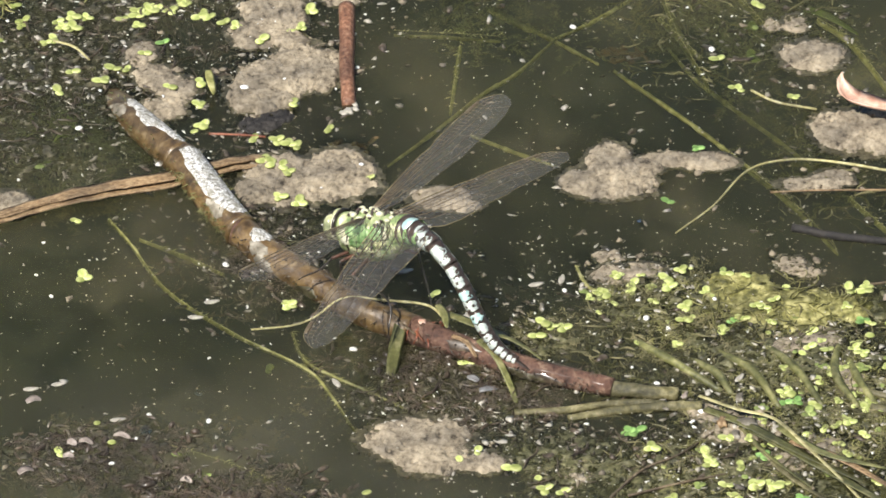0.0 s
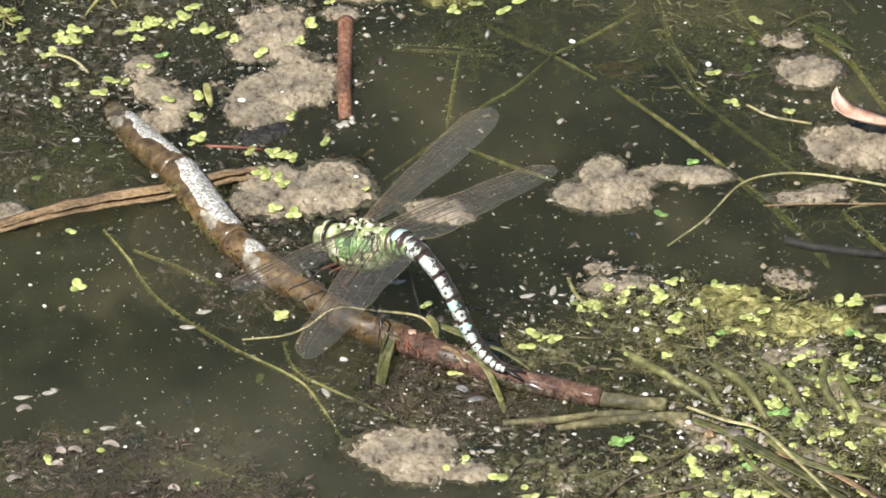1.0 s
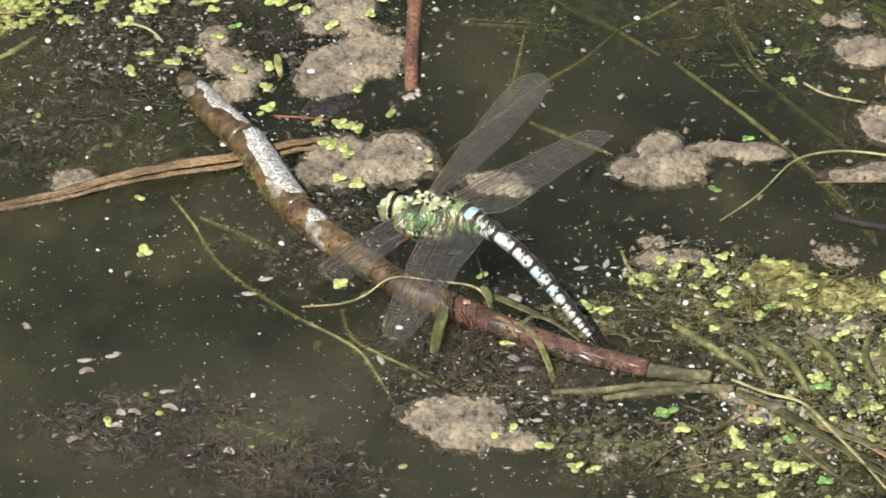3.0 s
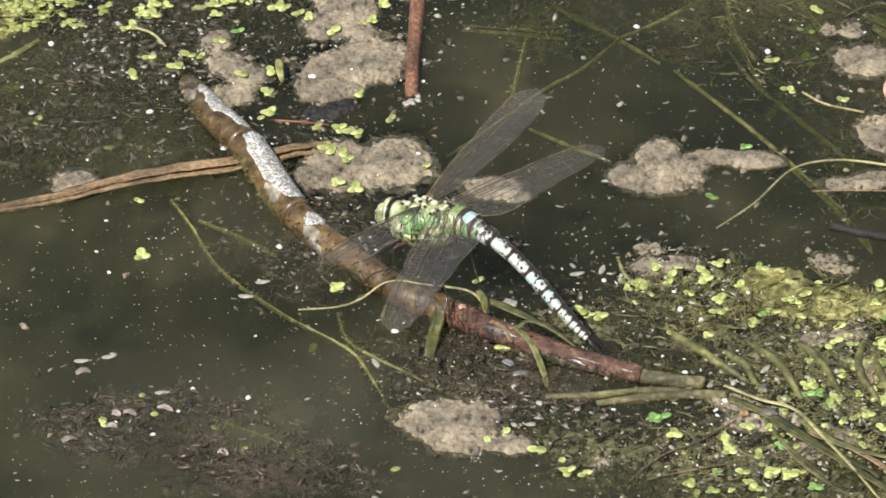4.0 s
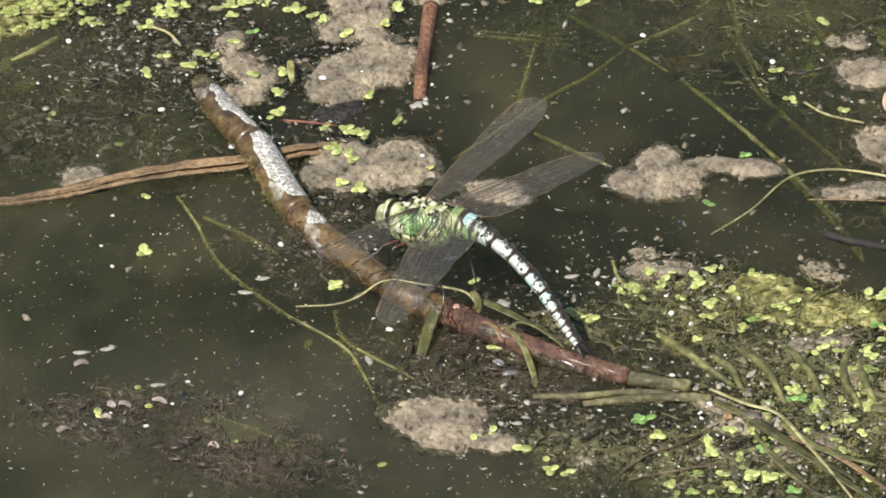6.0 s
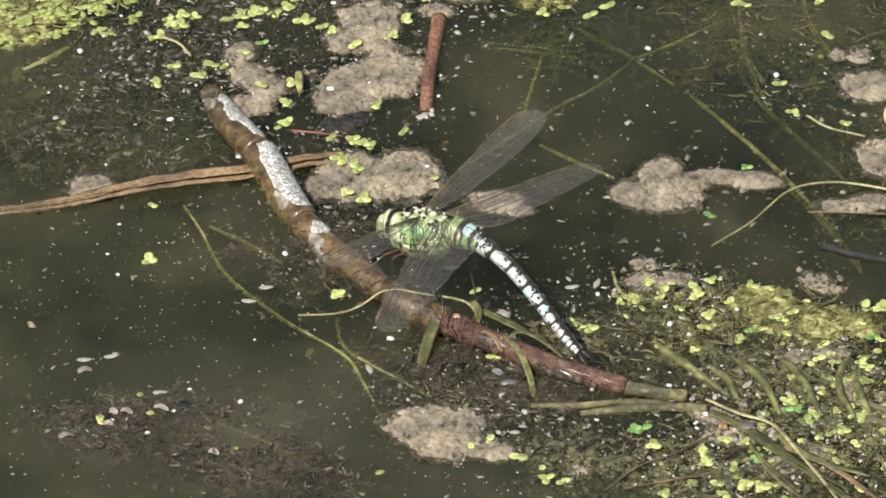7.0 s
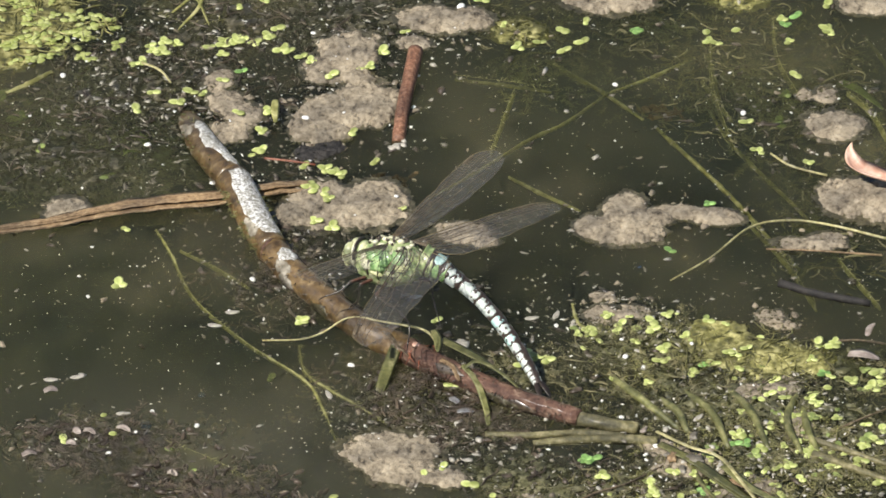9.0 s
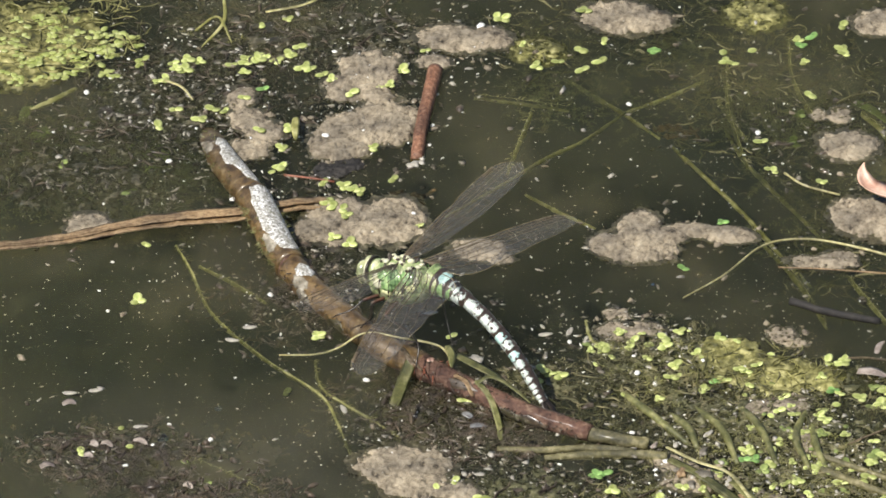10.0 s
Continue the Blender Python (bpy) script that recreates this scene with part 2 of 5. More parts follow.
CREAM = speckled("cream_chitin", [(0.3, (0.46, 0.44, 0.28)), (0.7, (0.74, 0.73, 0.55))], 0.8, 0.2, 0.35, 0.0001, stain=0.2)
BLUE = speckled("pale_blue_chitin", [(0.36, (0.07, 0.07, 0.065)), (0.43, (0.32, 0.37, 0.35)), (0.54, (0.50, 0.56, 0.53)), (0.66, (0.72, 0.74, 0.70))], 0.62, 0.25, 0.28, 0.00008, stain=0.35, wet=0.4)
TEAL = speckled("sky_blue_chitin", [(0.34, (0.22, 0.38, 0.37)), (0.5, (0.42, 0.63, 0.61)), (0.7, (0.62, 0.79, 0.75))], 0.6, 0.15, 0.28, 0.00008, stain=0.3, wet=0.4)
FACE = speckled("yellow_green_face", [(0.3, (0.46, 0.48, 0.20)), (0.7, (0.76, 0.75, 0.46))], 0.5, 0.2, 0.3, 0.0001, stain=0.2, wet=0.3)
EYE = speckled("green_compound_eye", [(0.34, (0.20, 0.22, 0.11)), (0.5, (0.38, 0.40, 0.22)), (0.66, (0.62, 0.61, 0.40))], 0.4, 0.2, 0.14, 0, stain=0.25, wet=0.8)
LEG = speckled("black_leg", [(0.3, (0.012, 0.009, 0.007)), (0.7, (0.04, 0.028, 0.02))], 0.8, 0.2, 0.3, 0, wet=0.3)
THIGH = speckled("red_brown_femur", [(0.3, (0.06, 0.026, 0.018)), (0.7, (0.17, 0.08, 0.052))], 0.8, 0.2, 0.35, 0, wet=0.2)
VEIN = speckled("wing_vein", [(0.3, (0.07, 0.05, 0.03)), (0.7, (0.18, 0.14, 0.09))], 0.8, 0.2, 0.35, 0)
# the bright last stop paints glinting stretches along the vein
COSTA = speckled("pale_costal_vein", [(0.3, (0.12, 0.09, 0.05)), (0.55, (0.26, 0.21, 0.12)), (0.7, (0.60, 0.54, 0.36))], 0.25, 0.2, 0.25, 0)
WING = make_wing()


def make_bubble():
    m, nodes, links, shader = material("bubble_film")
    shader.inputs["Base Color"].default_value = (0.9, 0.9, 0.88, 1)
    shader.inputs["Roughness"].default_value, shader.inputs["IOR"].default_value = 0.03, 1.33
    shader.inputs["Transmission Weight"].default_value = 1.0
    return m


BUBBLE = make_bubble()


# ---- mesh helpers (all lengths in millimetres until the mesh is made) ----
def part(name, bm, mat, parent=None, label="", smooth=True):
    me = bpy.data.meshes.new(name)
    bm.to_mesh(me)
    bm.free()
    me.transform(Matrix.Scale(MM, 4))
    me.materials.append(mat)
    if smooth:
        me.polygons.foreach_set("use_smooth", [True] * len(me.polygons))
    ob = new(name, me)
    ob.parent = parent
    if label:
        ob["label"] = label
    return ob


def curve_points(points, steps=6):
    """A smooth line through the given points."""
    p = [Vector(q) for q in points]
    p = [2 * p[0] - p[1]] + p + [2 * p[-1] - p[-2]]
    out = []
    for i in range(1, len(p) - 2):
        for k in range(steps):
            u = k / steps
            a, b, c, d = p[i - 1], p[i], p[i + 1], p[i + 2]
            out.append(0.5 * (2 * b + (c - a) * u + (2 * a - 5 * b + 4 * c - d) * u * u + (3 * b - a - 3 * c + d) * u ** 3))
    return out + [p[-2]]


def ring_frame(path, i):
    t = (path[min(i + 1, len(path) - 1)] - path[max(i - 1, 0)]).normalized()
    side = t.cross(Vector((0, 0, 1)))
    side = side.normalized() if side.length > 0.05 else Vector((1, 0, 0))
    return t, side, side.cross(t)


def tube(bm, path, radius, sides=8, flat=1.0, rough=0.0, cap=True):
    """A swept tube; radius is a number or a function of 0..1 along it; flat squashes it upright."""
    rings, n = [], len(path)
    for i, p in enumerate(path):
        r = radius(i / (n - 1)) if callable(radius) else radius
        _, side, up = ring_frame(path, i)
        ring = []
        for k in range(sides):
            a = 2 * math.pi * k / sides
            w = 1 + rough * noise.noise(p * 0.35 + Vector((math.cos(a), math.sin(a), 0)) * 1.7)
            ring.append(bm.verts.new(p + (side * math.cos(a) + up * math.sin(a) * flat) * r * w))
        rings.append(ring)
    for a, b in zip(rings, rings[1:]):
        for k in range(sides):
            bm.faces.new((a[k], a[(k + 1) % sides], b[(k + 1) % sides], b[k]))
    if cap:
        bm.faces.new(rings[0][::-1])
        bm.faces.new(rings[-1])
    return rings


def shell(bm, path, radius, low, high, thick=0.12, steps=10, ragged=0.0, seed=0.0, blunt=0.35):
    """A piece of skin that lies on a tube between two angles (degrees), with ragged edges and thickness."""
    n, top = len(path), []
    for i, p in enumerate(path):
        u = i / (n - 1)
        r = radius(u) if callable(radius) else radius
        _, side, up = ring_frame(path, i)
        wob = ragged * noise.noise(Vector((u * 7, seed, 0.3))) + ragged * 0.5 * noise.noise(Vector((u * 23, seed, 1.3)))
        wob2 = ragged * noise.noise(Vector((u * 7, seed, 5.3)))
        pinch = math.sin(math.pi * min(max(u, 0.0), 1.0)) ** blunt
        mid = (low + high) / 2
        lo, hi = mid + (low - mid + wob) * pinch, mid + (high - mid + wob2) * pinch
        row = []
        for k in range(steps + 1):
            a = radians(lo + (hi - lo) * k / steps)
            edge = min(k, steps - k) > 0 and 0 < i < n - 1
            row.append(bm.verts.new(p + (side * math.cos(a) + up * math.sin(a)) * (r + (thick if edge else -0.05))))
        top.append(row)
    for a, b in zip(top, top[1:]):
        for k in range(steps):
            bm.faces.new((a[k], a[k + 1], b[k + 1], b[k]))


def ellipsoid(bm, centre, radii, turn=None, segs=14, rings=9, rough=0.0):
    m = Matrix.Translation(centre) @ (turn or Matrix()) @ Matrix.Diagonal((*radii, 1))
    made = bmesh.ops.create_uvsphere(bm, u_segments=segs, v_segments=rings, radius=1, matrix=m)
    if rough:
        for v in made["verts"]:
            v.co += (v.co - Vector(centre)) * rough * noise.noise(v.co * 1.3)


def strap(bm, path, width, thick=0.3, twist=0.0, fold=0.0):
    """A leaf blade: tapered, slightly folded, of real thickness."""
    n, rows = len(path), []
    for i, p in enumerate(path):
        u = i / (n - 1)
        w = width(u) if callable(width) else width
        _, side, up = ring_frame(path, i)
        a = twist * u
        s, q = side * math.cos(a) + up * math.sin(a), up * math.cos(a) - side * math.sin(a)
        rows.append([bm.verts.new(p + s * x * w + q * z) for x, z in
                     ((-1, fold * w), (-0.5, fold * w * 0.35 + thick / 2), (0, thick / 2), (0.5, fold * w * 0.35 + thick / 2), (1, fold * w), (0.5, fold * w * 0.35 - thick / 2), (0, -thick / 2), (-0.5, fold * w * 0.35 - thick / 2))])
    for a, b in zip(rows, rows[1:]):
        for k in range(8):
            bm.faces.new((a[k], b[k], b[(k + 1) % 8], a[(k + 1) % 8]))
    bm.faces.new(rows[0])
    bm.faces.new(rows[-1][::-1])


# ---- the pond ----
def make_pond():
    for name, z, mat in (("water", 0.0, WATER), ("pond_bed", -80.0, BED)):
        bm = bmesh.new()
        bmesh.ops.create_grid(bm, size=60000, x_segments=2, y_segments=2)
        bmesh.ops.translate(bm, verts=bm.verts, vec=(0, 0, z))
        ob = part(name, bm, mat, smooth=False)
        tagged(ob, "murky olive-brown pond water, still and dusty" if z == 0 else "dark silty bed of the pond", kind="structure")


make_pond()

# ---- floating clumps of dried mud ----
HEIGHTS = []


def clump_edge(lobes, seed, x, y, rag=1.0):
    """How far inside a clump's ragged outline a place lies; below nought is outside."""
    f = -9.0
    for cx, cy, rx, ry in lobes:
        f = max(f, 1 - math.hypot((x - cx) / rx, (y - cy) / ry))
    p = Vector((x, y, seed * 17.3))
    if rag > 2:
        f = min(f, 0.45) + rag * (0.26 * noise.noise(p * 0.14) + 0.19 * noise.noise(p * 0.38) + 0.11 * noise.noise(p * 0.9))
        return f + 0.33 * noise.noise(p * 2.1) + 0.5 * noise.noise(p * 0.8) - 0.12
    return f + rag * (0.18 * noise.noise(p * 0.16) + 0.17 * noise.noise(p * 0.4) + 0.13 * noise.noise(p * 0.95) + 0.08 * noise.noise(p * 2.2))


def clump_height(lobes, height, seed, x, y, rag=1.0):
    f = clump_edge(lobes, seed, x, y, rag)
    p = Vector((x, y, seed * 17.3))
    if f < 0:
        return f * 6 - 0.15
    if rag > 2:
        return -0.48 + height * min(1.0, 4 * f) + 0.55 * noise.noise(p * 0.45) + 0.3 * noise.noise(p * 1.1) + 0.12 * noise.noise(p * 2.3)
    rise = height * 0.5 * (1 - math.exp(-7 * f))
    calm = min(1.0, 6 * f)
    rough = 0.40 * noise.noise(p * 0.42) + 0.24 * noise.noise(p * 1.2) + 0.16 * noise.noise(p * 2.9) - 2.4 * max(0, noise.noise(p * 0.9) - 0.34) - 1.3 * max(0, noise.noise(p * 1.9 + Vector((7, 3, 0))) - 0.36)
    return rise * (1 + 0.3 * noise.noise(p * 0.25)) + calm * rough - 0.12


def sheet(cells, height_at, ox, oy):
    """A skin over grid cells; cells whose four corners have no height are left out."""
    bm, made = bmesh.new(), {}
    x0, y0, nx, ny, cell = cells
    for i in range(nx):
        for j in range(ny):
            keys = ((i, j), (i + 1, j), (i + 1, j + 1), (i, j + 1))
            if all(height_at(k) is not None for k in keys):
                for k in keys:
                    if k not in made:
                        x, y = x0 + k[0] * cell, y0 + k[1] * cell
                        made[k] = bm.verts.new((x - ox + 0.3 * noise.noise((x, y, 0.5)), y - oy, height_at(k)))
                bm.faces.new([made[k] for k in keys])
    return bm


def mud_clump(lobes, height=3.0, seed=1, label="grey-brown clump of dried mud floating on the pond", mat=None, name="mud_clump", category="mud clump", cell=0.34, rag=1.0):
    margin = 14 if rag > 2 else 4
    x0, x1 = min(l[0] - l[2] for l in lobes) - margin, max(l[0] + l[2] for l in lobes) + margin
    y0, y1 = min(l[1] - l[3] for l in lobes) - margin, max(l[1] + l[3] for l in lobes) + margin
    nx, ny = int((x1 - x0) / cell), int((y1 - y0) / cell)
    ox, oy = (x0 + x1) / 2, (y0 + y1) / 2
    edge = {(i, j): clump_edge(lobes, seed, x0 + i * cell, y0 + j * cell, rag) for i in range(nx + 1) for j in range(ny + 1)}
    tall = {k: clump_height(lobes, height, seed, x0 + k[0] * cell, y0 + k[1] * cell, rag) for k, f in edge.items() if f > -0.25}
    if rag > 2:
        body = sheet((x0, y0, nx, ny, cell), lambda k: tall[k] if k in tall and tall[k] > -1.7 else None, ox, oy)
        ob = part(name, body, mat or MUD)
    else:
        body = sheet((x0, y0, nx, ny, cell), lambda k: max(tall[k], -0.5) if k in tall and edge[k] > -0.16 else None, ox, oy)
        if mat:
            ob = part(name, body, mat)
        else:
            ob = new(name)
            part("dried_crust", body, MUD, ob)
            fringe = sheet((x0, y0, nx, ny, cell), lambda k: 0.1 + 0.22 * noise.noise((k[0] * 0.5, k[1] * 0.5, seed)) if -0.24 - 0.1 * noise.noise((k[0] * 0.25, k[1] * 0.25, seed + 3.3)) < edge[k] < 0.1 else None, ox, oy)
            part("wet_fringe", fringe, DARK_SCUM, ob, "dark wet fringe of rotting crumbs at the waterline")
    ob.location = (ox * MM, oy * MM, 0)
    HEIGHTS.append((lobes, height, seed, (x0, x1, y0, y1), rag))
    return tagged(ob, label, category)


def top_at(x, y):
    """The height of the mud or water under a place."""
    best = 0.0
    for lobes, height, seed, (x0, x1, y0, y1), rag in HEIGHTS:
        if x0 < x < x1 and y0 < y < y1:
            best = max(best, clump_height(lobes, height, seed, x, y, rag))
    return best


mud_clump([(4.4, -49.0, 11.6, 7.8), (8.0, -54.0, 8, 8.0), (11.2, -47.5, 5.4, 5.6)], 3.2, 1, "pale grey dome of dried mud, pitted, beside the fallen stem")
mud_clump([(46.8, 57.0, 5.4, 7.4), (46.6, 48.6, 10.2, 6.2), (39.8, 48.4, 4.4, 4.8), (53.8, 54.4, 5, 3.8)], 3.0, 2, "lumpy grey-brown mud clump with two lobes")
mud_clump([(61.5, 58.0, 8, 3.0), (70.0, 57.6, 7.0, 3.8)], 2.2, 3, "low narrow spit of grey-brown mud")
mud_clump([(-17.0, 49.6, 10.2, 10.4), (-27.0, 48.4, 11, 10), (-34.2, 43.6, 5.5, 5.6)], 2.4, 4, "flat grey mud clump with duckweed on it")
mud_clump([(-25.6, 94.0, 9.5, 8), (-33.0, 88.0, 9, 8.2), (-35.0, 80.0, 8, 6), (-22.6, 90.6, 6, 7)], 3.4, 5, "rough grey-brown mud clump, wet and broken at the edge", rag=1.5)
mud_clump([(-33.6, 114.4, 8, 10.5), (-36.8, 107.0, 7, 6.5), (-29.0, 104.2, 5, 3.6)], 2.6, 6, "grey mud clump scattered with duckweed", rag=1.5)
mud_clump([(-60.2, 88.2, 4.6, 5.6), (-55.2, 83.6, 5.2, 5.2), (-57.0, 77.0, 5, 5)], 2.2, 7, "small grey mud clump beside the stem's upper end", rag=1.4)
mud_clump([(94.6, 100.2, 7.8, 6.4)], 2.2, 8, "small oval clump of grey mud")
mud_clump([(102.9, 70.4, 9, 8.6), (110.2, 70.2, 9.5, 9)], 3.2, 9, "rounded grey mud clump under a curled dead leaf")
mud_clump([(-91.2, 36.9, 6.4, 5.4)], 2.6, 10, "small grey mud clump resting against the rotten reed")
mud_clump([(-13.4, 132.4, 10.5, 6), (-4.6, 134.5, 6, 5)], 2.4, 11, "low grey-brown mud clump")
mud_clump([(28.0, 148.6, 10.5, 7), (36.0, 148.0, 6, 5)], 2.6, 12, "rough grey-brown mud clump among weed")
mud_clump([(95.9, 156.2, 8, 6)], 2.4, 13, "rough grey-brown mud clump among weed")
mud_clump([(92.8, 48.8, 7.4, 2.8), (98.8, 51.2, 4.8, 4.2)], 1.0, 14, "thin wet crust of grey mud among weed stems")
mud_clump([(20.6, -56.6, 4.6, 3.8), (16.5, -57.5, 4, 2.5)], 1.6, 15, "crumbling grey mud at the clump's edge")
mud_clump([(48.7, 13.3, 6, 4), (55.2, 15.4, 5, 3)], 0.9, 16, "thin grey scum of mud between the weeds")
mud_clump([(94.8, -9.4, 5, 4), (88.3, -12.5, 5, 3.4)], 1.0, 17, "thin grey scum of mud between the weeds")
mud_clump([(-17.2, 121.6, 4.8, 3)], 1.8, 18, "small grey mud clump at the stick's end")
mud_clump([(-63.8, 97.5, 4, 6)], 1.0, 19, "small wet crumb of grey mud")
mud_clump([(-35.0, 70.0, 5.5, 3.4), (-31.0, 73.0, 4, 3)], 1.4, 29, "black wet rotten lump at the mud's edge", BLACK, "rotten_lump", "plant debris", 0.34, 1.4)
mud_clump([(88.5, 18.5, 4, 3), (92.6, 15.5, 3, 2)], 0.6, 23, "thin grey crust of mud at the algae's edge", rag=1.9)
mud_clump([(47.0, 20.0, 3, 2.4)], 0.6, 24, "crumbly grey crust of mud among duckweed", rag=1.9)
mud_clump([(72.0, -38.5, 7, 3.0), (79.0, -43.0, 5, 2.6)], 0.9, 25, "pale wet crust of mud about the reed base", rag=1.9)
mud_clump([(101.5, -24.0, 3.6, 6)], 0.8, 26, "thin grey crust of mud between the shoots", rag=1.9)
mud_clump([(88.0, -55.0, 6, 3.4), (96.0, -50.0, 4, 4)], 0.8, 27, "pale crumbly mud between the reed blades", rag=1.9)
mud_clump([(41.0, -61.5, 3, 2.4)], 0.6, 28, "thin grey crust of mud among weed", rag=1.9)
mud_clump([(90.5, 113.0, 3, 4), (85.1, 112.6, 2, 2.4)], 0.7, 20, "thin grey crust of mud among weed", rag=1.8)
mud_clump([(75.1, -44.6, 7, 4), (68.9, -37.4, 4, 3)], 1.0, 21, "grey mud and plant crumbs about the reed base")
mud_clump([(8.8, 41.7, 8, 4.6), (13.9, 39.1, 4, 3)], 1.8, 22, "small tan mud clump in the lee of the stem")
mud_clump([(86.6, 1.3, 14, 8), (95.0, 1.2, 12, 6), (77.0, 7.7, 9, 7)], 1.5, 31, "yellow-green cushion of filamentous algae at the surface", ALGAE_MAT, "algae_mat", "algae mat", 0.5, 1.5)
mud_clump([(-124.5, 115.0, 15, 18), (-114.5, 119.0, 9, 12), (-122.5, 102.0, 10, 9), (-137.0, 112.0, 19, 21)], 1.0, 32, "yellow-green mat of algae crowded with duckweed", ALGAE_MAT, "algae_mat", "algae mat", 0.5, 1.3)
mud_clump([(8.3, 131.1, 8, 6)], 0.6, 33, "small pale green smear of algae", ALGAE_MAT, "algae_mat", "algae mat")
mud_clump([(62.5, 156.0, 8, 8)], 0.7, 34, "small olive cushion of algae", ALGAE_MAT, "algae_mat", "algae mat")

for k, (x, y, rx, ry) in enumerate(((60.3, 4.6, 16, 12), (79.3, -14.5, 20, 14), (98.2, -27.2, 18, 20), (83.7, -64.0, 30, 12), (56.2, -59.8, 20, 12), (34.6, -10.0, 10, 8), (37.3, -53.6, 14, 12), (117, -33, 13, 15), (114, 3, 9, 5))):
    mud_clump([(x, y, rx, ry)], 0.5, 40 + k, "broken olive-grey film of weed and scum on the water", SCUM, "scum_patch", "scum", 0.42, 3.0)
for k, (x, y, rx, ry) in enumerate(((-79.8, 96.5, 22, 18), (-59.5, -53.0, 26, 10), (-100.0, 58.6, 20, 14), (-68.1, 125.4, 22, 14), (-36.4, 132.0, 24, 12), (11.8, -30.8, 20, 14), (-32.1, 31.2, 10, 9))):
    mud_clump([(x, y, rx, ry)], 0.4, 60 + k, "broken dark film of rotting weed on the water", DARK_SCUM, "scum_patch", "scum", 0.42, 3.0)


# ---- the fallen stem that the dragonfly sits on ----
def make_stem():
    thing = tagged(new("fallen_stalk"), "thick wet red-brown plant stalk with peeling silvery skin", "stalk")
    pieces = [
        ([(-73.4, 93.6, -7.0), (-68.2, 79.8, -2.4), (-61.2, 66.0, 1.0), (-52.2, 52.4, 2.2)], (3.5, 3.9), STEM),
        ([(-51.9, 52.0, 2.3), (-47.0, 42.6, 2.5), (-42.0, 33.2, 2.3), (-37.2, 25.6, 1.8)], (4.25, 3.8), STEM),
        ([(-37.0, 25.3, 1.7), (-29.8, 16.6, 1.4), (-20.3, 7.2, 1.4), (-8.5, -3.6, 1.4), (3.2, -11.0, 1.6)], (3.6, 3.5), STEM),
        ([(3.4, -11.2, 1.6), (18.0, -18.8, 1.6), (33.4, -25.8, 1.4), (48.3, -30.3, 1.0)], (3.1, 2.2), RED_STEM),
        ([(48.1, -30.1, 0.6), (56.2, -31.4, 0.6), (63.0, -31.9, 0.6)], (1.9, 1.45), OLIVE_STALK),
    ]
    for k, (line, (r0, r1), mat) in enumerate(pieces):
        path = curve_points(line, 9)
        bm = bmesh.new()
        tube(bm, path, lambda u: (r0 + (r1 - r0) * u) * (1 + 0.06 * (2 * u - 1) ** 8) * (min(1, 0.35 + 3 * u) if k == 0 else 1), 20, rough=0.10)
        ob = part("internode", bm, mat, thing, "olive-brown length of stem" if mat is STEM else "redder length of stem" if mat is RED_STEM else "dull olive broken stub")
        if k in (0, 1):
            bm = bmesh.new()
            shell(bm, path[11:27] if k == 0 else path[0:26], lambda u: (r0 + (r1 - r0) * u) * (1.05 if k else 1.03), 74 if k == 0 else 52, 178, 0.2, 20, 20, k * 3.1 + 0.4, 0.4 if k == 0 else 0.22)
            part("peeling_skin", bm, CRUST, ob, "silvery white dried skin with dark pits")
        if k == 2:
            bm = bmesh.new()
            shell(bm, path[3:9], lambda u: r0 * 1.03, 60, 140, 0.12, 10, 22, 9.1)
            part("peeling_skin", bm, CRUST, ob, "small silvery patch of dried skin")
    for x, y, z, r in ((-52.05, 52.2, 2.25, 4.2), (-37.1, 25.45, 1.75, 3.75), (3.2, -11.0, 1.6, 3.55)):
        a = Vector((x, y, z))
        bm = bmesh.new()
        tube(bm, [a + Vector((-0.35, 0.3, 0)), a, a + Vector((0.35, -0.3, 0))], lambda u: r * (0.99 + 0.05 * math.sin(math.pi * u)), 20, rough=0.08)
        part("node_ring", bm, CHITIN if r == 4.2 else RED_STEM, thing, "dark ring at the joint of the stem")
    # wet brown rot and green fuzz along the flanks
    rng = random.Random(13)
    for k, (line, (r0, r1), mat) in enumerate(pieces[:4]):
        path = curve_points(line, 9)
        n = len(path)
        fuzz = bmesh.new()
        for _ in range(260 if k else 150):
            i = rng.randrange(5 if k == 0 else 1, n - 2)
            _, side, up = ring_frame(path, i)
            a = radians(rng.choice((rng.uniform(-25, 35), rng.uniform(145, 205), rng.uniform(-20, 200))))
            out = side * math.cos(a) + up * math.sin(a)
            p = path[i].lerp(path[i + 1], rng.random()) + out * (r0 + (r1 - r0) * i / n) * 0.98
            q = p + out * rng.uniform(0.1, 0.7) + Vector((rng.uniform(-1.3, 1.3), rng.uniform(-1.3, 1.3), rng.uniform(-0.5, 0.3)))
            tube(fuzz, [p, (p + q) / 2 + out * 0.2, q], lambda u: 0.17 * (1.1 - u), 4, cap=False)
        part("algae_fuzz", fuzz, SHOOT if k < 2 else TANGLE, thing, "short fuzz of algae along the wet stem")
        for j in range(5):
            i = rng.randrange(4, n - 9)
            low = rng.choice((-35, 20, 110, 150))
            bm = bmesh.new()
            shell(bm, path[i:i + rng.randrange(5, 9)], r0 + (r1 - r0) * i / n, low, low + rng.uniform(35, 70), 0.1, 8, 24, k * 5.3 + j, 0.5)
            part("rot_patch", bm, DARK_SCUM if j % 2 else CRUMB if k < 3 else TANGLE, thing, "patch of dark rot and dried silt on the stem")
    rng = random.Random(3)
    bm = bmesh.new()
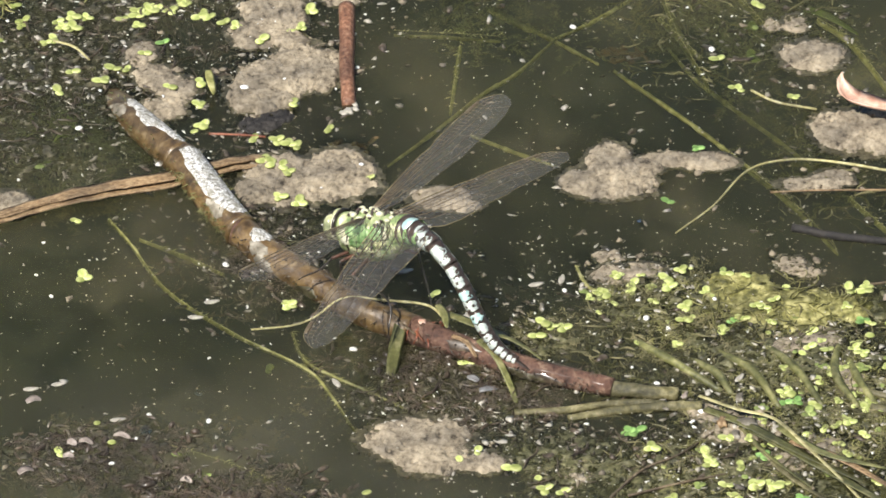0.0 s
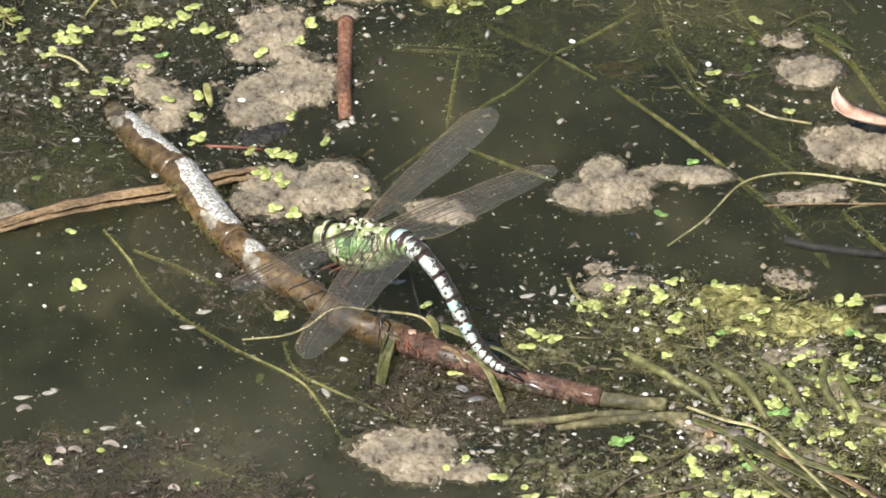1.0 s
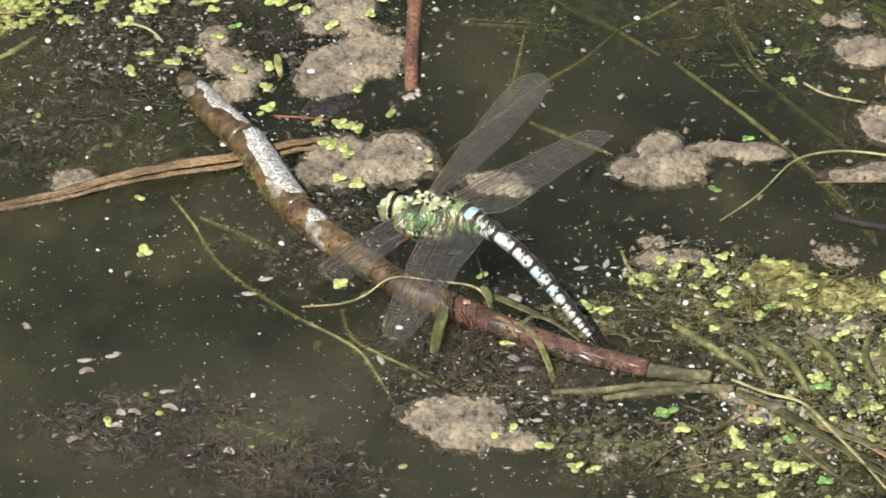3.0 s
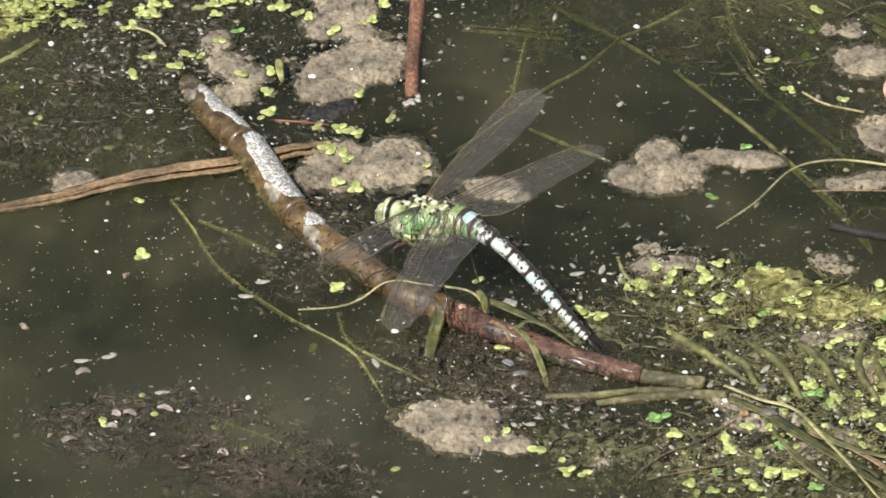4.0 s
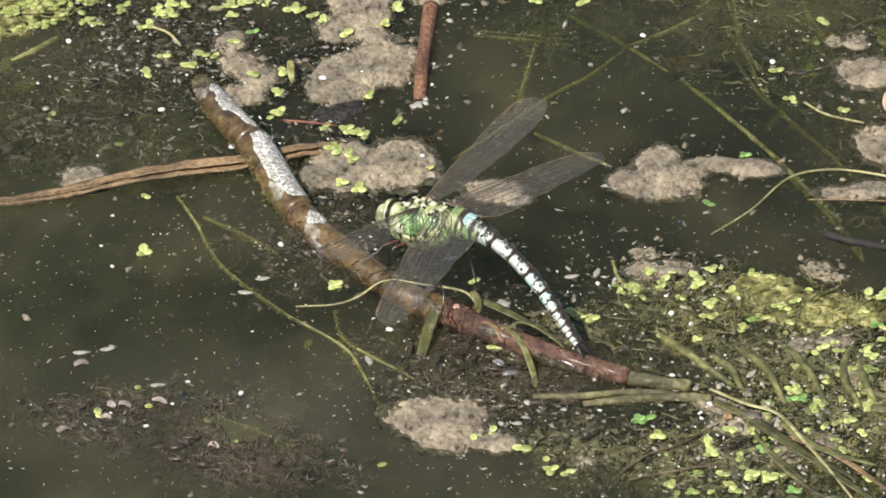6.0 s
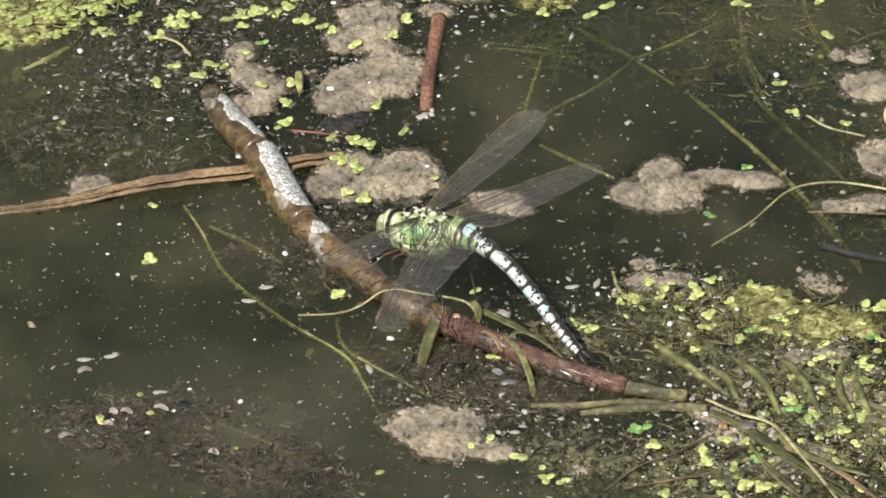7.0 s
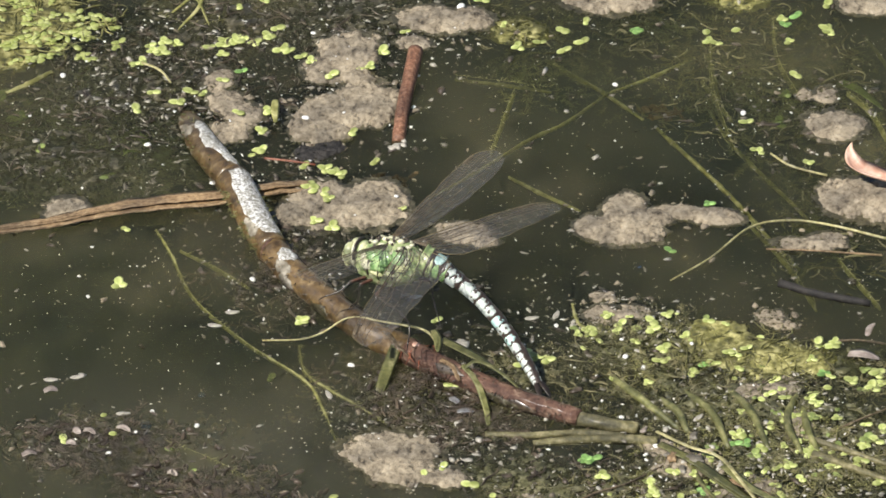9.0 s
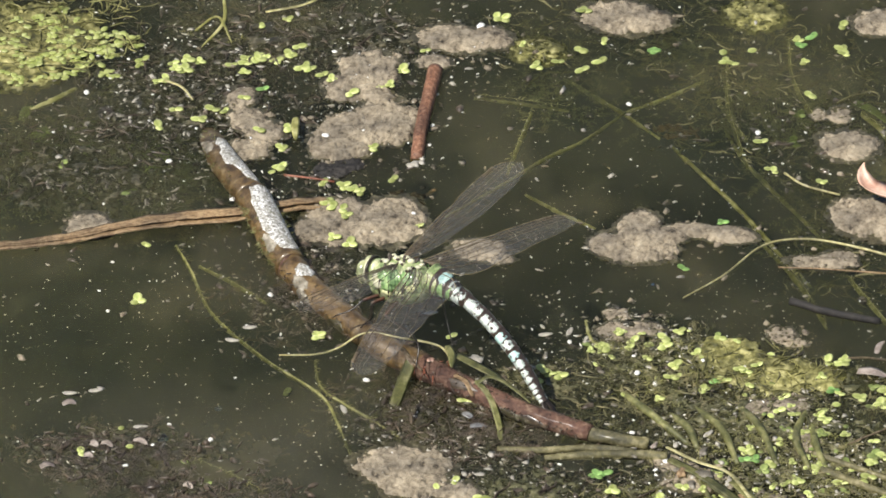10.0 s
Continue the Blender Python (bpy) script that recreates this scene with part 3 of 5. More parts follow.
    for k in range(26):
        a = Vector((5.4, -12.2, 3.0)) + Vector((rng.uniform(-4, 5), rng.uniform(-2, 2), rng.uniform(-1, 1)))
        b = a + Vector((rng.uniform(-2, 2), rng.uniform(-4, 1), rng.uniform(-4, 0.5)))
        tube(bm, curve_points([a, (a + b) / 2 + Vector((rng.uniform(-1, 1), rng.uniform(-1, 1), 0.6)), b], 3), lambda u: 0.32 * (1.1 - u), 5)
    part("rootlets", bm, ROOT, thing, "short red rootlets at the joint")
    return thing


make_stem()


def leaf(name, line, width, mat, label, category, thick=0.35, twist=0.4, fold=0.15, tip=0.15, steps=8):
    bm = bmesh.new()
    strap(bm, curve_points(line, steps), lambda u: width * (tip + (1 - tip) * math.sin(math.pi * min(0.12 + 0.88 * u, 1)) ** 0.5), thick, twist, fold)
    return tagged(part(name, bm, mat), label, category)


def stick(name, line, r0, r1, mat, label, category, sides=10, rough=0.12, steps=8, nodes_every=0.0, taper=False):
    path = curve_points(line, steps)
    bm = bmesh.new()
    if nodes_every:
        tube(bm, path, lambda u: (r0 + (r1 - r0) * u) * (0.2 + 0.8 * math.sin(math.pi * (0.03 + 0.94 * u)) ** 0.35) * (1 + 0.35 * max(0, math.cos(u * nodes_every * 6.283)) ** 12), sides, rough=rough)
    elif taper:
        tube(bm, path, lambda u: (r0 + (r1 - r0) * u) * (0.25 + 0.75 * math.sin(math.pi * (0.08 + 0.86 * u)) ** 0.6), sides, rough=rough)
    else:
        tube(bm, path, lambda u: r0 + (r1 - r0) * u, sides, rough=rough)
    return tagged(part(name, bm, mat), label, category)


# ---- loose stalks, reeds and leaves ----
def make_reed():
    """A split rotten reed: three ragged strips along one line."""
    thing = tagged(new("reed"), "split rotten brown reed lying half under the stem", "reed")
    line = [(-112.3, 23.3, 1.0), (-100.9, 27.1, 1.0), (-93.3, 30.3, 1.0), (-80.6, 36.6, 1.2), (-67.7, 41.1, 1.4), (-54.8, 45.0, 1.3), (-42.0, 51.9, 0.6), (-33.6, 55.5, -0.1)]
    path = curve_points(line, 14)
    for off, w, z in ((0.1, 2.9, -0.4), (-1.0, 2.0, 0.0), (1.2, 1.9, 0.3), (0.2, 0.5, 0.75)):
        bm = bmesh.new()
        moved = [p + Vector((0.25 * off, off * (0.45 + 0.75 * min(1, 1.6 * i / len(path))) + 0.35 * noise.noise((i * 0.22, off, 0)), z + 0.25 * noise.noise((i * 0.3, off, 4)))) for i, p in enumerate(path)]
        strap(bm, moved, lambda u: w * (0.5 + 0.75 * min(1, 1.6 * u)) * (1 - 0.45 * max(0, u - 0.72) / 0.28) * (1 + 0.2 * noise.noise((u * 14, off, 2))), 0.7, 0.25, 0.25)
        part("strip", bm, REED, thing)
    return thing


make_reed()
stick("stick", [(-15.9, 116.0, 1.5), (-15.4, 103.1, 1.6), (-15.0, 89.7, 1.2), (-14.2, 78.3, -0.4)], 2.0, 1.7, ORANGE, "short orange-brown rotten stick standing out of the water", "stick", 16, 0.07)
for x, y, r in ((-15.2, 74.8, 1.0), (-13.9, 75.6, 1.2), (-12.6, 76.6, 0.9), (-12.9, 78.4, 0.8)):
    bm = bmesh.new()
    ellipsoid(bm, (0, 0, 0), (r, r * 0.8, r * 0.5), None, 12, 8, 0.9)
    tagged(part("plant_crumb", bm, HUSK), "pale frayed crumb at the rotten stick's end", "plant crumb").location = (x * MM, y * MM, 0.2 * MM)
stick("straw", [(-33.5, -9.4, 0.2), (-24.2, -8.7, 1.0), (-19.0, -6.6, 2.0), (-12.7, -2.7, 4.4), (-3.2, -4.4, 5.2), (6.4, -6.2, 5.2), (10.6, -11.0, 4.6)], 0.19, 0.34, STRAW, "thin curved pale straw bent over the stem", "straw", 6, 0.1)
leaf("withered_leaf", [(8.6, -6.2, 5.4), (10.1, -9.3, 5.2), (10.8, -13.4, 4.4)], 1.1, SHOOT, "withered brown leaf blade hanging over the stem", "leaf")
leaf("withered_leaf", [(11.0, -8.0, 4.2), (17.0, -12.0, 4.4), (22.1, -15.4, 4.4), (27.5, -19.4, 4.0)], 1.5, SHOOT, "olive leaf blade lying along the stem", "leaf")
leaf("withered_leaf", [(18.6, -19.4, 4.8), (21.0, -18.0, 6.0), (25.0, -19.6, 6.2), (29.0, -22.4, 5.6), (32.5, -24.4, 4.0)], 0.8, SHOOT, "narrow green leaf arched over the stem, wet and shining", "leaf")
leaf("withered_leaf", [(18.0, -18.6, 5.0), (22.2, -23.2, 3.6), (25.4, -29.6, 0.8), (26.8, -35.4, 0.3)], 1.0, SHOOT, "limp olive leaf drooping from the stem into the water", "leaf", tip=0.5)
leaf("withered_leaf", [(0.6, -11.0, 4.2), (-0.6, -17.4, 1.8), (-1.5, -25.8, 0.1)], 1.6, SHOOT, "limp olive leaf drooping from the stem into the water", "leaf", tip=0.7)
leaf("withered_leaf", [(-4.0, -6.0, 4.8), (-1.0, -10.6, 5.0), (4.0, -15.0, 3.4)], 0.8, TWIG, "dull brown scrap of leaf stuck to the stem", "leaf")
leaf("withered_leaf", [(12.2, -16.6, 4.6), (15.6, -19.0, 4.4), (17.6, -22.4, 3.0)], 0.9, REED, "short brown scrap of dead leaf on the stem", "leaf", tip=0.5)
for x, y, z, r, mat in ((15.8, -8.1, 3.4, 1.9, HUSK), (5.4, -11.6, 4.6, 1.2, LEAF), (1.0, -8.4, 4.4, 0.9, HUSK), (8.4, -14.2, 4.2, 0.8, HUSK)):
    bm = bmesh.new()
    ellipsoid(bm, (0, 0, 0), (r, r * 0.75, r * 0.4), None, 12, 8, 0.6)
    tagged(part("plant_crumb", bm, mat), "pale rounded scrap of rotten plant on the stem", "plant crumb").location = (x * MM, y * MM, z * MM)
for x, y, a, long in ((20.6, -30.4, 10, 4.4), (17.0, -26.5, 150, 3.0)):
    c, q = math.cos(radians(a)) * long, math.sin(radians(a)) * long
    leaf("leaf_scrap", [(x - c / 2, y - q / 2, 0.15), (x, y, 0.5), (x + c / 2, y + q / 2, 0.2)], 1.1, FILM, "thin wet grey leaf scrap shining on the water", "leaf", 0.25, 0.1, 0.05)
stick("stalk", [(26.5, -38.5, -0.2), (37.3, -37.8, 0.2), (49.9, -35.2, 0.3), (60.1, -35.1, 0.2)], 0.85, 1.05, OLIVE_STALK, "olive green stalk floating beside the stem", "stalk")
stick("stalk", [(38.5, -40.3, -0.4), (48.6, -37.8, 0.1), (60.0, -36.0, 0.2), (68.3, -36.1, 0.3)], 1.0, 1.4, OLIVE_STALK, "brown-green stalk floating beside the stem", "stalk")
leaf("dead_reed", [(67.6, -33.2, 1.2), (76.1, -38.4, 1.6), (84.4, -41.8, 1.6), (91.7, -51.6, 1.3), (99.1, -62.6, 0.9), (105.4, -73.0, 0.6)], 0.62, STRAW, "pale straw reed blade lying across the weeds", "reed", tip=0.4)
leaf("dead_reed", [(68.9, -37.4, 0.8), (78.9, -43.9, 1.0), (90.1, -52.9, 0.8), (105.0, -63.8, 0.5)], 1.5, SHOOT, "olive reed blade lying across the weeds", "reed", tip=0.4)
leaf("dead_reed", [(85.3, -43.7, 0.8), (95.2, -53.2, 1.0), (108.8, -58.1, 0.8)], 1.4, SHOOT, "olive reed blade lying across the weeds", "reed", tip=0.4)
leaf("dead_reed", [(76.0, -42.1, 0.4), (87.5, -60.7, 0.3), (99.8, -72.6, 0.3)], 0.8, OLIVE_STALK, "dull olive reed blade lying across the weeds", "reed", tip=0.3)
leaf("dead_reed", [(78.9, -44.0, 0.6), (91.4, -55.0, 0.8), (102.5, -64.8, 0.6), (111.0, -72.9, 0.5)], 1.6, SHOOT, "olive reed blade lying across the weeds", "reed", tip=0.4)
leaf("dead_reed", [(87.7, -48.4, 0.5), (98.9, -55.1, 0.9), (112.4, -66.9, 0.5)], 1.3, REED, "brown rotting reed blade across the weeds", "reed", tip=0.4)
leaf("dead_reed", [(77.2, -43.5, 0.6), (82.6, -52.9, 0.5), (92.4, -64.8, 0.4)], 0.5, SHOOT, "thin olive reed blade across the weeds", "reed", tip=0.3)
# rotten crumbs gathered where the reeds meet the stalk's end
rng = random.Random(52)
for x, y, r, mat in ((68.1, -38.0, 0.8, SEED), (69.5, -31.2, 0.9, HUSK), (75.4, -43.2, 0.7, HUSK), (81.3, -45.5, 0.9, HUSK), (84.6, -44.1, 1.0, HUSK), (64.4, -32.3, 1.1, PINK_SCRAP), (59.7, -34.6, 1.0, HUSK), (60.2, -37.2, 0.8, CRUMB), (66.1, -41.6, 0.6, SEED), (71.6, -40.9, 1.2, CRUMB), (76.8, -33.0, 1.3, CRUMB), (81.6, -36.4, 0.8, HUSK), (78.2, -42.4, 2.2, CRUMB), (75.9, -46.4, 1.3, CRUMB), (73.0, -42.0, 1.7, REED)):
    bm = bmesh.new()
    ellipsoid(bm, (0, 0, 0), (r, r * rng.uniform(0.5, 0.8), r * 0.45), Matrix.Rotation(rng.uniform(0, 3), 4, "Z"), 12, 8, 0.8)
    tagged(part("plant_crumb", bm, mat), "frayed scrap of rotten plant among the reeds", "plant crumb").location = (x * MM, y * MM, (0.5 + 0.1 * r) * MM)
# curled scraps of dead leaf in the dark weed
for x, y, long in ((-68.4, -51.8, 3.4), (-60.5, -49.4, 4.0), (-81.0, -62.6, 3.6), (-72.0, -56.9, 2.6), (-80.9, -37.0, 3.4), (-45.5, -65.1, 2.8), (-71.6, -52.3, 2.4)):
    a = rng.uniform(-0.5, 0.6)
    c, q = math.cos(a) * long / 2, math.sin(a) * long / 2
    leaf("leaf_scrap", [(x - c, y - q, 0.1), (x, y + 0.3, 0.6), (x + c, y + q, 0.25)], rng.uniform(0.7, 1.3), PINK_SCRAP, "curled pinkish grey scrap of dead leaf on the weed", "leaf", 0.15, rng.uniform(-0.9, 0.9), 0.4, 0.05)
stick("stalk", [(103.4, -29.0, 0.2), (112.0, -32.6, 0.5), (126.0, -37.6, 0.2)], 0.9, 0.7, OLIVE_STALK, "dull olive stalk floating in the weeds", "stalk")
stick("stalk", [(106.0, -35.2, 0.2), (116.0, -39.6, 0.4), (127.0, -43.8, 0.2)], 1.1, 0.8, OLIVE_STALK, "dull olive stalk floating in the weeds", "stalk")
stick("twig", [(109.7, -25.5, 0.1), (115.2, -20.8, 0.5), (123.0, -13.8, 0.3)], 0.3, 0.22, TWIG, "thin brown twig lying in the weeds", "twig", 6, 0.3)
stick("twig", [(106.5, 10.6, 0.1), (112.0, 11.2, 0.4), (121.0, 10.6, 0.2)], 0.3, 0.25, TWIG, "thin brown twig at the weed's edge", "twig", 6, 0.3)
leaf("leaf_scrap", [(109.6, 5.6, 0.1), (113.2, 5.0, 0.8), (117.4, 4.4, 0.2)], 1.9, PINK_SCRAP, "broad pinkish grey scrap of dead leaf on the weed", "leaf", 0.25, 0.2, 0.2)
leaf("leaf_scrap", [(113.2, 13.6, 0.1), (113.6, 16.1, 0.6), (114.4, 18.8, 0.2)], 0.9, PINK_SCRAP, "pinkish grey scrap of dead leaf on the water", "leaf", 0.25, 0.2, 0.2)
stick("twig", [(97.2, 141.9, -1.0), (101.8, 133.8, -0.6), (106.0, 126.0, -1.0)], 0.6, 0.5, SHOOT, "olive stem sunk under the surface", "twig", 7, 0.3)
stick("twig", [(58.1, 128.1, -1.0), (61.6, 117.0, -0.5), (63.9, 108.5, -1.0)], 0.6, 0.5, SHOOT, "olive stem sunk under the surface", "twig", 7, 0.3)
leaf("sunken_leaf", [(93.0, 121.5, -1.2), (98.6, 117.4, -0.6), (105.5, 111.0, -1.2)], 1.7, SUNK, "dull olive dead leaf sunk just under the surface", "leaf")
stick("twig", [(48.1, -69.0, 0.2), (55.0, -59.3, 0.5), (63.1, -53.5, 0.4), (70.9, -44.8, 0.2)], 0.4, 0.22, TWIG, "thin brown twig lying in the weeds", "twig", 6, 0.3)
stick("twig", [(52.0, -68.4, 0.3), (63.5, -63.8, 0.5), (73.7, -59.9, 0.2)], 0.35, 0.22, TWIG, "thin brown twig lying in the weeds", "twig", 6, 0.3)
stick("twig", [(-46.5, 65.9, 0.2), (-39.9, 65.4, 0.4), (-33.2, 65.0, 0.2)], 0.3, 0.25, ROOT, "thin red-brown twig at the mud's edge", "twig", 6, 0.2)
leaf("grass_blade", [(-86.1, 103.2, 0.2), (-79.9, 99.2, 1.0), (-75.9, 94.7, 0.4)], 0.5, STRAW, "short pale blade of dead grass", "grass")
leaf("grass_blade", [(-64.9, 137.0, 0.3), (-55.8, 140.5, 1.0), (-50.8, 146.3, 0.6)], 0.6, STRAW, "short pale blade of dead grass", "grass")
leaf("grass_blade", [(-81.6, 126.0, 0.2), (-76.7, 132.1, 0.9), (-71.1, 122.1, 0.2)], 0.5, WEED, "bent green grass blade at the surface", "grass")
leaf("grass_blade", [(-77.4, 143.5, 0.2), (-74.8, 129.9, 0.8), (-78.6, 118.6, 0.2)], 0.5, WEED, "bent green grass blade at the surface", "grass")
stick("straw", [(62.3, 29.2, 0.2), (70.9, 39.5, 0.6), (78.9, 53.1, 0.8), (88.1, 57.5, 0.8), (98.7, 57.0, 0.8), (113.2, 53.6, 0.6)], 0.2, 0.36, STRAW, "thin pale green straw arching over the water", "straw", 6, 0.1)
stick("straw", [(80.0, 85.8, 0.3), (85.9, 80.9, 0.5), (95.2, 78.2, 0.5)], 0.3, 0.3, STRAW, "thin grey straw at the surface", "straw", 6)
stick("straw", [(84.1, 45.4, 0.3), (95.8, 45.7, 0.8), (113.0, 46.5, 0.6)], 0.22, 0.26, REED, "thin grey straw at the surface", "straw", 6)
stick("twig", [(89.1, 31.9, 0.2), (98.1, 28.7, 0.4), (112.4, 26.6, 0.3)], 1.1, 0.9, BLACK, "black waterlogged twig at the surface", "twig", 8, 0.3)
leaf("withered_leaf", [(-47.5, 88.1, 2.5), (-46.8, 83.2, 2.8), (-45.9, 78.6, 2.4)], 1.1, WEED, "olive dead leaf scrap on the mud", "leaf")


def make_curled_leaf():
    """A dead leaf, curled up at its tip, standing on the mud."""
    thing_line = curve_points([(101.0, 81.3, 9.0), (100.9, 79.2, 7.2), (102.5, 75.8, 5.6), (106.2, 73.8, 4.8), (111.2, 72.2, 4.6), (118.6, 71.5, 4.0)], 7)
    bm = bmesh.new()
    strap(bm, thing_line, lambda u: 0.12 + 3.1 * math.sin(math.pi * min(0.02 + 0.78 * u, 1)) ** 1.4, 0.3, 0.35, 0.6)
    return tagged(part("dead_leaf", bm, LEAF), "curled pinkish dead leaf resting on a mud clump", "leaf")


make_curled_leaf()

for k, (x, y, a, w) in enumerate(((-111.9, 76.6, 40, 2.4), (-100.3, 70.5, 100, 2.0), (-89.2, 73.1, 70, 1.6), (-103.2, 62.6, 10, 2.0), (-96.1, 86.1, 150, 1.2), (-118.2, 85.9, 80, 1.6), (-81.8, 65.3, 30, 1.2), (-87.1, 60.2, 60, 1.6), (-79.8, 73.6, 120, 1.4))):
    c, q = math.cos(radians(a)), math.sin(radians(a))
    leaf("sunken_leaf", [(x - 3 * c, y - 3 * q, -2.4), (x, y + 0.8, -1.2), (x + 3.4 * c, y + 3.4 * q, -2.0)], w, SUNK, "dull olive dead leaf sunk just under the surface", "leaf")

# ---- jointed pondweed runners just under the surface ----
RUNNERS = [
    ([(-68.0, 32.5), (-62.3, 22.7), (-53.1, 5.3), (-37.1, -10.7), (-20.7, -23.3), (-14.8, -32.7), (-8.1, -47.5)], 0.5, 0.2),
    ([(-24.3, -9.6), (-20.9, -20.2), (-13.6, -26.5), (-5.9, -31.7), (1.8, -37.4)], 0.5, 0.2),
    ([(-60.5, 24.8), (-49.8, 18.6), (-40.5, 11.7)], 0.5, 0.2),
    ([(47.8, 105.5), (51.5, 101.0), (65.5, 84.5), (75.1, 72.4), (85.3, 58.3), (91.9, 50.1)], 0.8, -8.0),
    ([(60.6, 113.2), (67.5, 100.3), (79.0, 85.4), (89.4, 72.5), (96.7, 61.7)], 0.75, -7.0),
    ([(17.5, 131.0), (22.8, 126.4), (32.3, 119.5), (44.0, 109.7)], 0.75, -9.0),
    ([(33.7, 118.1), (24.9, 104.4), (16.5, 94.5), (6.5, 80.8), (-4.8, 66.2)], 0.7, -8.0),
    ([(14.4, 76.1), (23.7, 70.0), (34.5, 63.7)], 0.7, -6.0),
    ([(11.4, 105.1), (10.6, 93.6), (9.5, 77.6)], 0.6, -1.2),
    ([(-49.4, -52.0), (-38.0, -57.1), (-27.7, -63.3), (-17.5, -71.4)], 0.6, -0.4),
    ([(58.1, 116.4), (63.5, 107.2), (68.7, 99.0)], 0.6, -0.5),
    ([(53.6, 137.1), (43.7, 126.7), (33.3, 117.9)], 0.75, -8.0),
    ([(57.8, 135.9), (61.6, 113.4), (70.1, 88.1)], 0.6, -0.6),
    ([(72.7, 145.6), (76.5, 128.0), (84.5, 111.2)], 0.6, -0.8),
    ([(-4.5, 108.9), (8.9, 108.1), (20.8, 107.0)], 0.5, -0.8),
    ([(102.4, 44.5), (107.4, 36.9), (115.1, 25.9)], 0.7, -0.3),
    ([(75.1, 61.4), (89.2, 42.5), (99.4, 23.8)], 0.6, -0.9),
    ([(39.6, 16.6), (42.2, 9.0), (46.0, 6.5), (51.3, 6.4)], 0.5, 0.3),
    ([(-117.0, 85.0), (-112.0, 89.9), (-107.2, 96.2)], 0.8, 0.4),
    ([(-86.0, 125.7), (-74.9, 122.0), (-66.6, 125.6)], 0.5, -0.5),
    ([(95.9, 116.2), (103.8, 106.9), (114.0, 83.8)], 0.7, -0.9),
]
for line, r, z in RUNNERS:
    stick("pondweed_runner", [(x, y, z - 0.6 + 0.6 * noise.noise((x * 0.05, y * 0.05, 3))) for x, y in line], r if z > -5 else r * 0.75, r * 0.9 if z > -5 else r * 0.68, WEED if z > -5 else DEEP_WEED, "jointed olive-green pondweed runner at the water surface", "pondweed", 8, 0.25, 10, len(line) * 1.5)["group"] = "pondweed runners"

SHOOTS = [
    [(51.6, -9.2), (60.9, -19.0), (72.6, -29.8)],
    [(65.0, -16.8), (71.4, -23.6), (74.9, -31.0)],
    [(70.7, -13.1), (79.7, -22.9), (85.6, -35.7)],
    [(80.5, -9.6), (88.8, -20.8), (95.2, -34.8)],
    [(99.5, -9.3), (98.2, -23.5), (103.3, -35.2)],
    [(100.8, -14.2), (103.6, -26.2), (107.5, -35.0)],
]
for line in SHOOTS:
    pts = [(x, y, (-1.3, 0.5, 0.0)[i]) for i, (x, y) in enumerate(line)]
    stick("water_shoot", [(pts[0][0] * 1.35 - pts[1][0] * 0.35, pts[0][1] * 1.35 - pts[1][1] * 0.35, -3.2)] + pts, 0.85, 1.2, SHOOT, "thick pale olive shoot of a water plant bending at the surface", "water plant", 8, 0.12, 8, 0.0, True)["group"] = "shoots at the reed base"


# ---- loose tangle of fine weed, dust and crumbs ----
def tangle(areas, mat, label, name="weed_tangle", seed=1, radius=(0.05, 0.26), length=(1.8, 7.5), depth=(-2.0, 0.2), wiggle=1.0, flat=1.0):
    rng = random.Random(seed)
    bm = bmesh.new()
    for cx, cy, rx, ry, n in areas:
        for _ in range(n):
            r = math.sqrt(rng.random())
            a = rng.uniform(0, 6.283)
            p = Vector((cx + rx * r * math.cos(a), cy + ry * r * math.sin(a), rng.uniform(*depth)))
            way, long = rng.uniform(0, 6.283), rng.uniform(*length)
            pts, bend = [p], rng.uniform(-0.9, 0.9)
            for k in range(4):
                way += wiggle * (bend * 0.35 + rng.uniform(-0.6, 0.6))
                p = p + Vector((math.cos(way), math.sin(way), 0)) * long / 4 + Vector((0, 0, rng.uniform(-0.3, 0.3)))
                p.z = min(max(p.z, -4), 0.8)
                pts.append(p)
            w = rng.uniform(*radius)
            tube(bm, pts, lambda u: w * (0.35 + 1.1 * math.sin(math.pi * (0.12 + 0.8 * u))), 4, flat, cap=False)
    ob = part(name, bm, mat)
    return tagged(ob, label, "water weed", kind="stuff")


tangle([(-56.8, -56.0, 28, 14, 230), (-75.7, -55.9, 16, 12, 110), (-32.6, -65.3, 18, 10, 120)], TANGLE, "dark brown tangle of rotting weed under the surface", seed=1, radius=(0.1, 0.34), length=(1.0, 3.2), depth=(-1.6, 0.4), wiggle=0.3)
tangle([(8.1, -30.8, 15, 18, 260), (19.5, -30.9, 14, 18, 220), (54.0, -52.0, 18, 10, 130), (37.3, -53.6, 16, 14, 110), (-11.3, -20.2, 10, 12, 50)], TANGLE, "dark brown tangle of rotting weed under the surface", seed=2)
tangle([(75.4, -22.9, 34, 26, 620), (98.4, -23.1, 24, 34, 460), (117, -34, 12, 16, 160), (62.8, -3.9, 22, 20, 300), (81.3, -59.9, 36, 22, 560), (43.6, -12.2, 14, 12, 90), (56.1, -61.8, 24, 14, 90)], GREEN_TANGLE, "olive-green tangle of fine water weed", seed=3, radius=(0.05, 0.24), depth=(-2.5, 0.3))
tangle([(-82.2, 91.9, 26, 26, 520), (-57.2, 100.9, 20, 24, 320), (-103.8, 67.8, 22, 22, 330), (-78.7, 126.6, 26, 22, 300), (-48.1, 130.5, 24, 18, 240)], TANGLE, "dark tangle of rotting weed round the mud", seed=4)
